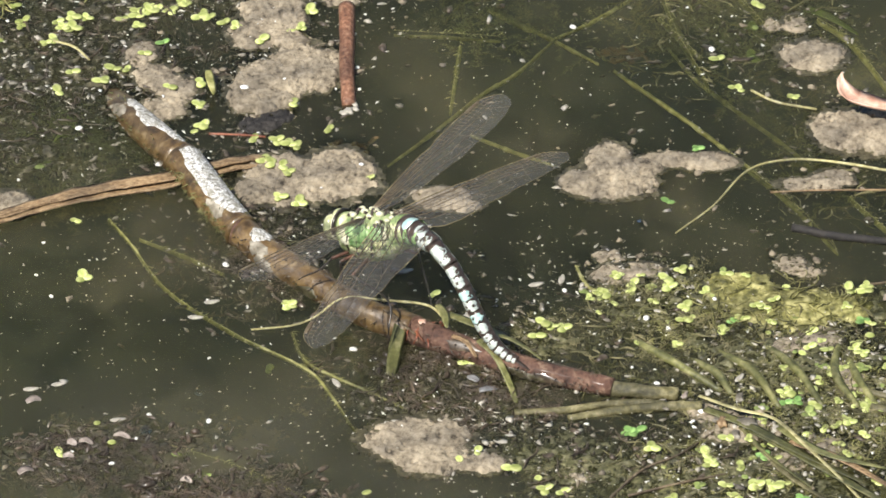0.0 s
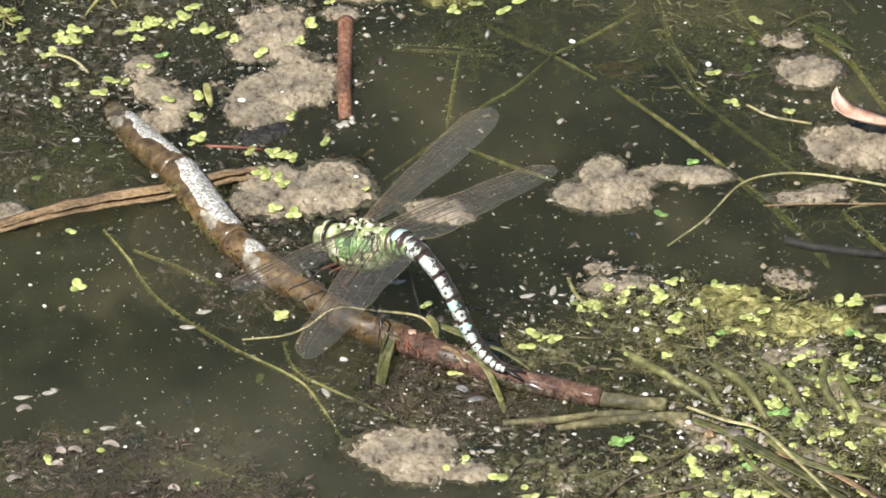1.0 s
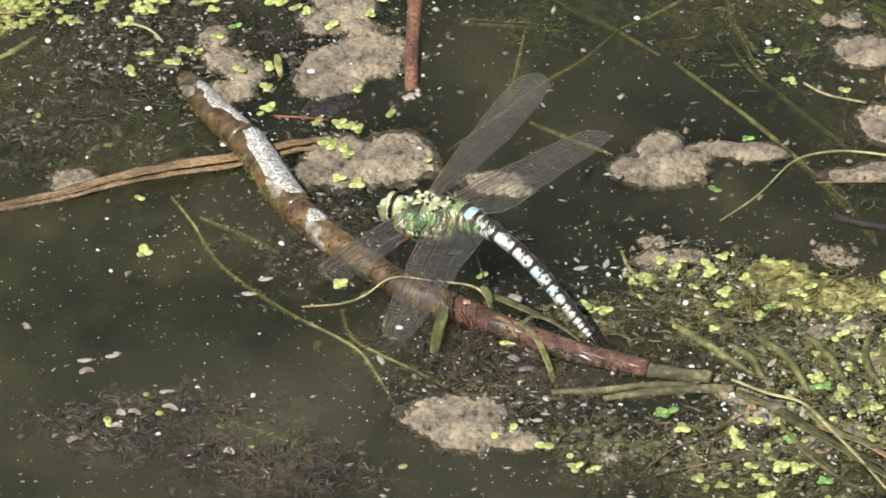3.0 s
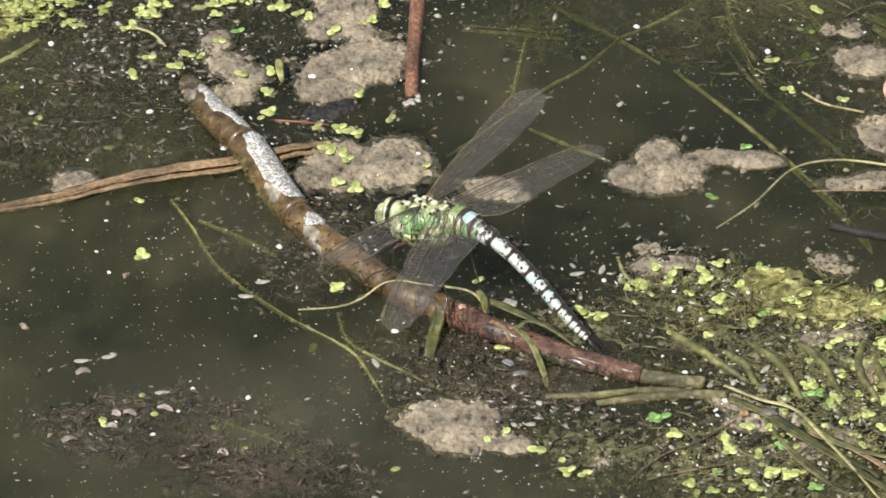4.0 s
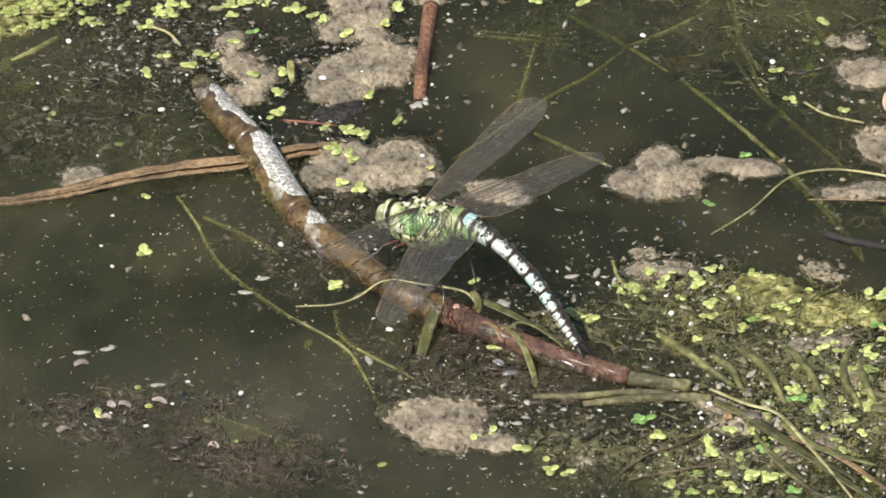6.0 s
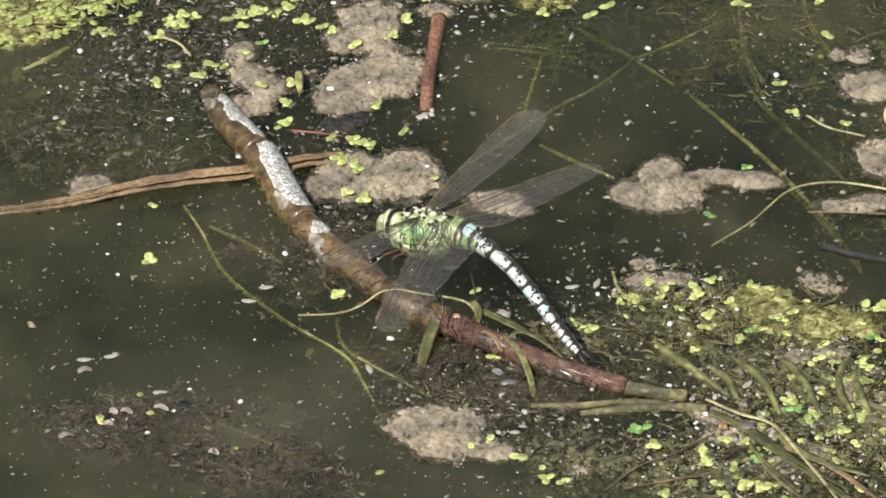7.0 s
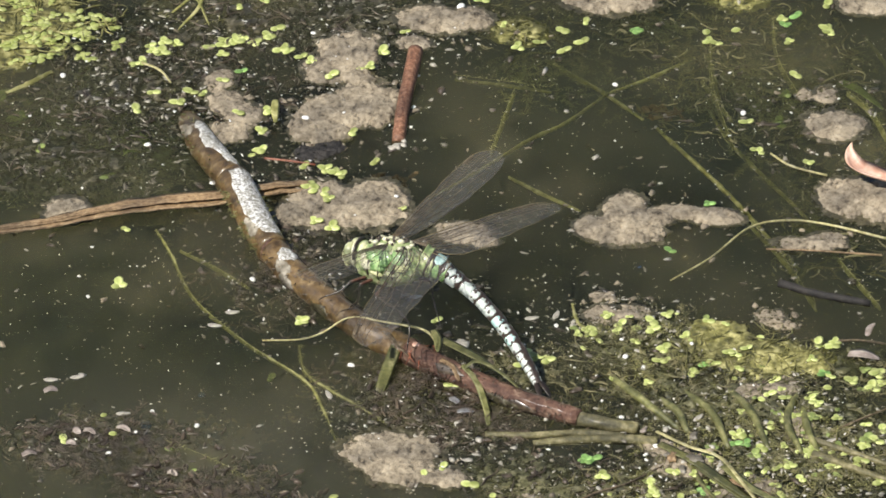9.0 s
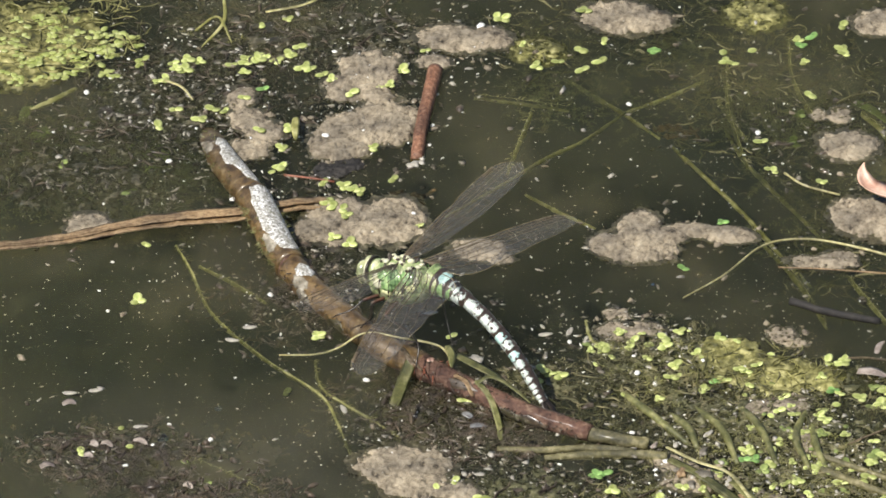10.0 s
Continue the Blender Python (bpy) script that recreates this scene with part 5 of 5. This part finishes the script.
for _ in range(120):
    a, r = rng.uniform(0, 6.283), math.sqrt(rng.random())
    (cx, cy), rx, ry = rng.choice((((-113.0, 115.0), 15, 17), ((-104.0, 113.0), 12, 11), ((-124.0, 112.0), 12, 18)))
    x, y = cx + rx * r * math.cos(a), cy + ry * r * math.sin(a)
    here = Matrix.Translation((x, y, top_at(x, y) + 0.1)) @ Matrix.Rotation(rng.uniform(0, 6.283), 4, "Z") @ Matrix.Scale(rng.uniform(0.8, 1.15), 4)
    for k in range(rng.choice((1, 2, 3, 3))):
        turn = here @ Matrix.Rotation(2.1 * k + rng.uniform(-0.3, 0.3), 4, "Z") @ Matrix.Rotation(rng.uniform(-0.25, 0.25), 4, "Y")
        faces += [[i + len(points) for i in f] for f in disc_faces]
        points += [(turn @ p) * MM for p in disc_points]
carpet = bpy.data.meshes.new("duckweed_carpet")
carpet.from_pydata(points, [], faces)
carpet.polygons.foreach_set("use_smooth", [True] * len(carpet.polygons))
carpet.materials.append(FROND)
tagged(new("duckweed_carpet", carpet), "crowded yellow-green carpet of small duckweed on algae", "duckweed", kind="stuff")
for _ in range(105):
    a, r = rng.uniform(0, 6.283), math.sqrt(rng.random())
    cx, cy = rng.choice(((98.1, -33.4), (78.7, -64.0), (98.1, -44.0), (101.2, -12.6), (62.0, 2.0)))
    duckweed(cx + 22 * r * math.cos(a), cy + 17 * r * math.sin(a), rng.choice((FROND.name, FROND.name, SUNK.name)), rng.choice((1, 2, 3, 3)), rng.uniform(0.6, 0.95))


# ---- the dragonfly: x forward, y to its left, z up, origin in the thorax ----
ABDOMEN = 44.0
JOIN = Vector((-7.5, 0, 1.5))
LENGTHS = (0.045, 0.085, 0.13, 0.135, 0.135, 0.13, 0.125, 0.09, 0.07, 0.055)
RADII = (3.9, 3.7, 2.65, 1.85, 1.75, 1.75, 1.7, 1.6, 1.5, 1.3, 1.05)
# seconds; bend to the side and bend down along the abdomen, as polynomials of the way along it
BENDS = [
    (0, -0.23, -0.21, 0.71, 0.44, -3.61, -0.18, 2.98),
    (1, -0.26, -0.18, 0.61, 0.49, -3.65, -0.22, 3.15),
    (1.5, -0.26, -0.18, 0.61, 0.49, -3.65, -0.22, 3.15),
    (2, -0.23, -0.18, 0.54, 0.43, -3.04, -0.39, 2.54),
    (2.5, -0.17, -0.18, 0.37, 0.29, -1.62, -0.79, 1.12),
    (3, -0.19, -0.13, 0.30, 0.11, -1.39, -0.56, 1.06),
    (4.5, -0.21, -0.10, 0.26, -0.01, -1.23, -0.41, 1.02),
    (5.5, -0.04, -0.46, 0.21, -0.07, -1.07, -0.47, 0.86),
    (7.5, -0.05, -0.21, 0.01, -0.15, -1.27, -0.09, 1.02),
    (9, 0.15, -0.39, -0.42, -0.35, -0.72, -0.24, 0.77),
    (10, -0.10, -0.15, -0.06, -0.18, -0.85, -0.26, 0.43),
]


def segment_poses(bend):
    """Where each abdomen segment lies in the dragonfly's space."""
    a0, a1, a2, b0, b1, b2, b3 = bend
    p, s, out = JOIN.copy(), 0.0, []
    for share in LENGTHS:
        u = s + share / 2
        yaw, dip = a0 + a1 * u + a2 * u * u, b0 + b1 * u + b2 * u * u + b3 * u ** 3
        way = Vector((-math.cos(dip) * math.cos(yaw), -math.cos(dip) * math.sin(yaw), math.sin(dip)))
        right = Vector((0, 0, 1)).cross(way).normalized()
        up = way.cross(right)
        m = Matrix((way, right, up)).transposed().to_4x4()
        out.append(Matrix.Translation(p * MM) @ m)
        p, s = p + way * share * ABDOMEN, s + share
    return out


def chord(kind, u):
    """Depth of a wing behind its front edge."""
    table = {"fore": ((0, 2.6), (0.08, 5.0), (0.2, 7.0), (0.4, 8.8), (0.6, 9.9), (0.76, 10.2), (0.87, 9.6), (0.94, 7.9), (0.98, 5.2), (1.0, 2.2)),
             "hind": ((0, 8.0), (0.035, 11.8), (0.1, 14.0), (0.2, 14.4), (0.32, 13.4), (0.4, 12.6), (0.55, 11.4), (0.74, 10.2), (0.86, 8.9), (0.94, 7.0), (0.98, 4.8), (1.0, 2.0))}[kind]
    for (a, x), (b, y) in zip(table, table[1:]):
        if u <= b:
            k = (u - a) / (b - a)
            return x + (y - x) * k
    return table[-1][1]


def front(u, span):
    """The front edge: nearly straight, notched at the nodus, turned back at the tip."""
    return 0.9 * math.sin(math.pi * min(u * 1.05, 1)) - 0.5 * math.exp(-((u - 0.5) / 0.05) ** 2) - 4.0 * max(0, (u - 0.87) / 0.13) ** 2.4


def make_wing_part(parent, kind, side, base, sweep, rise, label):
    span = (49.0 if kind == "fore" else 47.8) * (1 + 0.025 * side)
    nu, nv = 60, 14
    bm, grid = bmesh.new(), []

    def place(u, v):
        f = front(u, span)
        depth = chord(kind, u) - 1.6 * max(0, (u - 0.9) / 0.1) ** 2.2
        pleat = 0.12 * math.sin(v * 30) * (1 - v) + 0.5 * math.sin(math.pi * v) * (0.4 - u)
        return Vector((u * span, side * -(f - v * max(depth, 0.3)), pleat))

    for i in range(nu + 1):
        grid.append([bm.verts.new(place(i / nu, j / nv)) for j in range(nv + 1)])
    for a, b in zip(grid, grid[1:]):
        for j in range(nv):
            bm.faces.new((a[j], a[j + 1], b[j + 1], b[j]))
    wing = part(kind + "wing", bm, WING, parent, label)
    # span axis in the body's space; side +1 is the left wing
    way = Vector((math.sin(sweep), side * math.cos(sweep) * math.cos(rise), math.cos(sweep) * math.sin(rise))).normalized()
    back = Vector((-1, 0, -0.06)) - way * Vector((-1, 0, -0.06)).dot(way)
    back = side * back.normalized()
    m = Matrix((way, back, way.cross(back))).transposed().to_4x4()
    wing.matrix_basis = Matrix.Translation(Vector(base) * MM) @ m
    bm = bmesh.new()
    tube(bm, [place(u / 40, 0.0) for u in range(41)], lambda u: 0.13 * (1.15 - 0.7 * u), 6)
    part("costa", bm, COSTA, wing, "pale yellow front vein")
    bm = bmesh.new()
    for v0, v1, end, r in ((0.10, 0.13, 0.97, 0.15), (0.2, 0.09, 0.5, 0.12), (0.33, 0.42, 0.95, 0.11), (0.45, 0.72, 0.86, 0.1), (0.62, 0.9, 0.6, 0.1), (0.28, 0.28, 0.97, 0.09)):
        tube(bm, [place(end * u / 24, v0 + (v1 - v0) * (u / 24) ** 1.3) for u in range(25)], lambda u: r * (1.2 - 0.7 * u), 4)
    for k in range(34):
        u = 0.06 + 0.026 * k
        tube(bm, [place(u, v / 4 * 0.3) for v in range(5)], 0.06, 3, cap=False)
    for k in range(30):
        u, lean = 0.06 + 0.03 * k, 0.06 * math.sin(k * 2.4)
        tube(bm, [place(min(max(u + lean * v / 6, 0.03), 0.96), 0.3 + (0.5 + 0.18 * math.sin(k * 1.7)) * v / 6) for v in range(7)], 0.03, 3, cap=False)
    edge = bmesh.new()
    tube(edge, [place(0.0 + 0.99 * u / 60, 1.0) for u in range(61)], lambda u: (0.1 if kind == "hind" else 0.05) * (1.15 - u), 5)
    part("trailing_edge", edge, COSTA if kind == "hind" else VEIN, wing, "thin rear margin")
    part("vein_net", bm, VEIN, wing, "net of fine dark brown veins")
    bm = bmesh.new()
    ends = [place(0.80 + 0.02 * k, 0.055) for k in range(6)]
    strap(bm, ends, 0.45, 0.16)
    part("wing_spot", bm, VEIN, wing, "narrow brown spot near the tip")
    return wing


def make_dragonfly():
    thing = tagged(new("dragonfly"), "large green and pale blue dragonfly laying eggs, perched on the stem", "dragonfly")
    bm = bmesh.new()
    ellipsoid(bm, (1.4, 0, -1.0), (9.4, 5.0, 6.0), Matrix.Rotation(radians(8), 4, "Y"), 36, 24, 0.09)
    thorax = part("thorax", bm, THORAX, thing, "glossy green thorax with dark seams")
    for side in (1, -1):
        for x, lean in ((5.2, -0.35), (2.0, -0.5), (-1.8, -0.6)):
            bm = bmesh.new()
            pts = []
            for k in range(9):
                a = radians(-25 + 95 * k / 8)
                pts.append(Vector((x + lean * 4 * math.sin(a) * 0.5, side * 5.3 * math.cos(a) * math.sqrt(max(0.1, 1 - ((x - 1.2) / 8.6) ** 2)), -1.0 + 6.3 * math.sin(a) * math.sqrt(max(0.1, 1 - ((x - 1.2) / 8.6) ** 2)))))
            tube(bm, pts, 0.26, 5)
            part("seam", bm, CHITIN, thorax)
    rng = random.Random(8)
    for side in (1, -1):
        for x, a, rx, ry, mat in ((5.6, 8, 1.5, 1.3, CREAM), (2.6, -12, 1.6, 0.9, FACE), (-0.6, -14, 1.7, 0.9, FACE), (-3.6, 4, 1.6, 1.2, FACE), (4.4, 34, 1.6, 1.5, GREEN), (1.0, 26, 2.4, 2.0, GREEN), (-2.6, 30, 2.0, 1.8, GREEN), (6.8, 30, 0.9, 1.2, CREAM), (-4.8, 26, 0.9, 1.0, CREAM), (2.2, 6, 2.2, 1.6, GREEN)):
            k = math.sqrt(1 - ((x - 1.4) / 9.4) ** 2)
            bm = bmesh.new()
            at = Vector((x, side * 5.0 * k * math.cos(radians(a)), -1.0 + 6.0 * k * math.sin(radians(a)) - 0.12 * (x - 1.4)))
            ellipsoid(bm, at, (rx, 0.5, ry), Matrix.Rotation(side * radians(a), 4, "X"), 14, 9, 0.35)
            part("side_panel", bm, mat, thorax, "green or cream panel of the thorax side")
    for x, y, z, r in ((4.6, 1.7, 4.5, 1.0), (4.6, -1.7, 4.5, 1.0), (2.6, 0, 5.0, 1.2), (2.3, 2.5, 4.4, 0.9), (2.3, -2.5, 4.4, 0.9), (0.2, 1.2, 4.9, 1.0), (0.2, -1.2, 4.9, 1.0), (-1.6, 0, 4.9, 1.35), (-2.6, 2.4, 4.2, 0.9), (-2.6, -2.4, 4.2, 0.9), (-4.2, 0.9, 4.2, 0.9), (-4.2, -0.9, 4.2, 0.8), (6.6, 0, 3.6, 0.9)):
        bm = bmesh.new()
        ellipsoid(bm, (x, y, z), (r * rng.uniform(0.8, 1.2), r * rng.uniform(0.6, 0.9), r * 0.55), None, 10, 7, 0.3)
        part("wing_hinge", bm, CREAM, thorax, "cream knob at the wing root")
    for k in range(34):
        bm = bmesh.new()
        a = Vector((rng.uniform(-4.5, 7), rng.uniform(-3.4, 3.4), 0))
        a.z = -0.9 + 6.2 * math.sqrt(max(0.05, 1 - (a.y / 5.2) ** 2 - ((a.x - 1) / 8.8) ** 2))
        tube(bm, [a, a + Vector((rng.uniform(-0.9, 0.9), rng.uniform(-0.9, 0.9), 0.35))], 0.36, 5)
        part("seam", bm, CHITIN, thorax)
    # head
    bm = bmesh.new()
    ellipsoid(bm, (8.6, 0, 0.0), (1.9, 3.5, 3.6), None, 14, 9)
    part("neck", bm, THORAX, thing, "green collar behind the head")
    bm = bmesh.new()
    ellipsoid(bm, (10.3, 0, 0.1), (1.3, 3.7, 3.6), None, 18, 12)
    head = part("head", bm, CREAM, thing, "broad pale head with great eyes")
    bm = bmesh.new()
    tube(bm, [Vector((9.7, 3.6 * math.cos(radians(a)), 0.3 + 3.5 * math.sin(radians(a)))) for a in range(-10, 191, 12)], 0.45, 6)
    part("head_rim", bm, LEG, head, "black rim behind the eyes")
    bm = bmesh.new()
    tube(bm, [Vector((12.6, 2.9 * math.cos(radians(a)), 0.2 + 2.6 * math.sin(radians(a)))) for a in range(-20, 201, 12)], 0.3, 6)
    part("face_line", bm, LEG, head, "dark line between eyes and face")
    for side in (1, -1):
        bm = bmesh.new()
        ellipsoid(bm, (11.5, side * 1.5, 0.3), (1.9, 2.4, 3.0), None, 22, 14)
        part("eye", bm, EYE, head, "great glossy green eye")
    bm = bmesh.new()
    ellipsoid(bm, (12.9, 0, -0.6), (1.4, 2.4, 2.3), None, 16, 11)
    ellipsoid(bm, (12.5, 0, -2.4), (1.4, 2.1, 1.3), None, 14, 9)
    part("face", bm, FACE, head, "swollen yellow-green face")
    bm = bmesh.new()
    ellipsoid(bm, (13.0, 0, 1.6), (0.8, 1.0, 0.55), None, 10, 7)
    part("brow", bm, TEAL, head, "bluish spot on the brow")
    # wings
    for kind, side, base, sweep, rise, words in (
            ("fore", -1, (2.5, -2.6, 4.5), -0.5, 9.5, "clear smoky forewing held flat"), ("fore", 1, (2.3, 2.6, 4.5), -1.0, 11.0, "clear smoky forewing held flat"),
            ("hind", -1, (-3.0, -2.8, 4.3), -18.0, -2.5, "clear smoky hindwing, broad at the root"), ("hind", 1, (-3.0, 2.8, 4.3), -12.5, -7.0, "clear smoky hindwing, broad at the root")):
        make_wing_part(thing, kind, side, base, radians(sweep), radians(rise), words)
    # legs
    LEGS = (
        [(6.4, 2.6, -4.6), (9.0, 6.4, -5.0), (11.2, 8.6, -7.2), (14.6, 10.6, -8.6)],
        [(4.6, 2.8, -4.9), (6.4, 6.6, -5.2), (6.6, 7.2, -9.0), (8.4, 7.8, -11.0)],
        [(1.0, 2.8, -5.2), (-1.0, 12.0, -4.8), (-8.4, 9.8, -11.2), (-10.2, 13.6, -16.6)],
        [(6.4, -2.6, -4.6), (9.5, -5.0, -5.0), (10.5, -4.0, -9.0), (12.5, -3.0, -11.0)],
        [(4.4, -2.8, -4.9), (4.5, -7.0, -5.2), (3.5, -5.5, -10.0), (3.5, -4.0, -13.0)],
        [(0.8, -2.6, -5.2), (-7.2, -4.6, -6.0), (-8.4, -4.2, -11.5), (-11.6, -1.2, -15.6)],
    )
    for hip, knee, ankle, claw in LEGS:
        bm = bmesh.new()
        tube(bm, curve_points([hip, knee], 4), lambda u: 0.5 - 0.15 * u, 7)
        leg = part("leg", bm, THIGH, thing, "slender leg, red-brown above and black below")
        bm = bmesh.new()
        tube(bm, curve_points([knee, ankle, claw], 5), lambda u: 0.3 - 0.12 * u, 6)
        h = Vector(claw) - Vector(ankle)
        for k in range(10):
            a = Vector(knee).lerp(Vector(ankle), (k + 1) / 11)
            tube(bm, [a, a + Vector((0.25, 0.3 if hip[1] > 0 else -0.3, -0.4))], 0.05, 3)
        tube(bm, [Vector(claw), Vector(claw) + h.normalized() * 1.0 + Vector((0, 0.4, -0.2))], 0.14, 5)
        part("shin", bm, LEG, leg, "thin black bristly shin and foot")
    # abdomen
    segments = []
    for k, share in enumerate(LENGTHS):
        long, r0, r1 = share * ABDOMEN, RADII[k], RADII[k + 1]
        bm = bmesh.new()
        path = [Vector((long * (u / 8) * 1.03, 0, 0)) for u in range(9)]
        tube(bm, path, lambda u: (r0 + (r1 - r0) * u) * (1 + 0.05 * math.cos(u * 6.283)), 20)
        seg = part("abdomen_segment", bm, THORAX if k == 0 else CHITIN, thing, "green first segment of the abdomen" if k == 0 else "dark brown abdomen segment with pale side marks")
        segments.append(seg)
        # on a tube that runs back, the left side lies at 0 degrees and the top at 90
        marks = []
        if k == 1:
            marks = [(0.04, 1.0, 36, 120, TEAL), (0.0, 0.5, -75, 28, THORAX), (0.42, 1.0, -80, 28, GREEN), (0.02, 0.95, 134, 190, GREEN)]
        elif k == 2:
            marks = [(0.0, 0.22, 44, 108, BLUE), (0.20, 0.62, 26, 92, BLUE), (0.0, 0.34, -80, 30, GREEN), (0.28, 0.88, -80, 28, BLUE), (0.60, 1.0, 22, 80, BLUE), (0.03, 0.97, 130, 190, BLUE)]
        elif k == 3:
            marks = [(0.02, 0.68, -64, 82, BLUE), (0.62, 0.99, -6, 76, BLUE), (0.62, 0.96, -66, -12, BLUE), (0.05, 0.6, 138, 190, BLUE), (0.6, 0.94, 140, 180, BLUE)]
        elif 4 <= k <= 6:
            marks = [(0.02, 0.49, -62, 78, BLUE if k == 4 else TEAL), (0.45, 0.86, -62, 4, BLUE), (0.50, 0.99, -8, 74, BLUE), (0.05, 0.45, 140, 190, BLUE), (0.52, 0.92, 144, 184, BLUE)]
        elif k == 7:
            marks = [(0.02, 0.49, -58, 74, BLUE), (0.50, 0.99, -52, 70, BLUE), (0.08, 0.9, 140, 186, BLUE)]
        elif k in (8, 9):
            marks = [(0.04, 0.55, -44, 64, BLUE), (0.58, 0.97, -30, 52, BLUE), (0.1, 0.9, 144, 176, BLUE)]
        for a, b, lo, hi, mat in marks:
            lo, hi = lo + rng.uniform(-8, 8), hi + rng.uniform(-12, 12)
            bm = bmesh.new()
            piece = [Vector((long * (a + (b - a) * u / 7), 0, 0)) for u in range(8)]
            mid = (a + b) / 2
            shell(bm, piece, (r0 + (r1 - r0) * mid) * 1.03, lo, hi, 0.05, 10, 30, k * 2.7 + a, 0.16)
            part("side_mark", bm, mat, seg, "pale blue-white side mark")
        if 2 <= k <= 8:
            for j in range(4):
                a, lo = rng.uniform(0.05, 0.8), rng.choice((rng.uniform(50, 75), rng.uniform(0, 60), rng.uniform(-45, 10)))
                bm = bmesh.new()
                piece = [Vector((long * (a + 0.16 * u / 5), 0, 0)) for u in range(6)]
                shell(bm, piece, (r0 + (r1 - r0) * a) * 1.05, lo, lo + rng.uniform(14, 34), 0.06, 6, 14, k * 1.9 + j, 0.5)
                part("dark_fleck", bm, CHITIN, seg, "black fleck on the pale side")
        if 2 <= k <= 7:
            for at in (0.96, 1.02) if k < 7 else (0.98,):
                bm = bmesh.new()
                tube(bm, [Vector((long * at - 0.05, 0, 0)), Vector((long * at + 0.07, 0, 0))], r1 * 1.05, 20)
                part("joint_ring", bm, LEG, seg, "thin black ring at the joint")
        if k == 9:
            for side in (1, -1):
                bm = bmesh.new()
                strap(bm, curve_points([(long * 0.8, side * 0.5, 0.5), (long + 2.0, side * 1.0, 0.7), (long + 4.4, side * 1.3, 0.4)], 5), lambda u: 0.25 + 0.55 * math.sin(math.pi * min(0.15 + 0.8 * u, 1)), 0.25)
                part("tail_flap", bm, LEG, seg, "black leaf-shaped tail flap")
    return thing, segments


dragonfly, SEGMENTS = make_dragonfly()


# ---- what moves ----
# floating things that drift a few millimetres: where each begins, then seconds and place
DRIFTS = [
    ((-27.4, 77.8), [(0, -27.4, 77.8), (2.5, -27.4, 77.4), (5, -27.0, 77.7), (7.5, -26.7, 78.2), (10, -25.9, 80.3)]),
    ((-72.6, 9.6), [(0, -72.6, 9.6), (2.5, -72.4, 10.0), (5, -72.7, 8.9), (7.5, -72.9, 8.8), (10, -72.9, 7.7)]),
    ((-41.5, -43.2), [(0, -41.5, -43.2), (2.5, -41.9, -43.5), (5, -41.8, -43.9), (7.5, -42.4, -44.8), (10, -43.7, -45.6)]),
    ((37.9, 111.0), [(0, 37.9, 111.0), (2.5, 38.5, 111.2), (5, 37.9, 110.8), (7.5, 37.5, 110.6), (10, 36.0, 110.1)]),
]

def motions():
    walk(dragonfly, [
        (0, pose(-0.0053, 0.0031, 0.0186, 4.2, 12.2, 147.1)),
        (0.5, pose(-0.0052, 0.0027, 0.0186, 4.3, 12.0, 148.0)),
        (1, pose(-0.0056, 0.0028, 0.0186, 4.7, 11.0, 148.6)),
        (1.5, pose(-0.0056, 0.0036, 0.0186, 3.5, 10.7, 148.6)),
        (2, pose(-0.0044, 0.0031, 0.0186, 3.3, 9.2, 150.4)),
        (2.5, pose(-0.0030, 0.0019, 0.0186, 0.8, 7.8, 152.1)),
        (3, pose(-0.0035, 0.0026, 0.0186, 2.9, 6.7, 154.8)),
        (4.5, pose(-0.0033, 0.0027, 0.0186, 7.8, 7.9, 156.5)),
        (5, pose(-0.0032, 0.0032, 0.0186, 7.5, 7.3, 156.4)),
        (5.5, pose(-0.0027, 0.0025, 0.0186, 8.0, 8.2, 156.9)),
        (7, pose(-0.0031, 0.0027, 0.0186, 8.8, 8.2, 157.9)),
        (7.5, pose(-0.0034, 0.0026, 0.0186, 10.2, 7.4, 158.8)),
        (8, pose(-0.0034, 0.0031, 0.0186, 9.2, 7.4, 158.5)),
        (8.5, pose(-0.0030, 0.0030, 0.0186, 11.2, 6.9, 159.2)),
        (9, pose(-0.0022, 0.0036, 0.0186, 13.4, 6.8, 162.6)),
        (9.5, pose(-0.0031, 0.0032, 0.0186, 9.9, 8.1, 160.4)),
        (10, pose(-0.0030, 0.0025, 0.0186, 9.0, 7.9, 159.0)),
    ])
    for start, rows in DRIFTS:
        ob = FLOATS[round(start[0]), round(start[1])]
        turn, size, z = ob.rotation_euler.copy(), ob.scale.copy(), ob.location.z
        walk(ob, [(t, Matrix.LocRotScale((x * MM, y * MM, z), turn, None)) for t, x, y in rows])
    for k, seg in enumerate(SEGMENTS):
        walk(seg, [(t, segment_poses(bend)[k]) for t, *bend in BENDS])


motions()
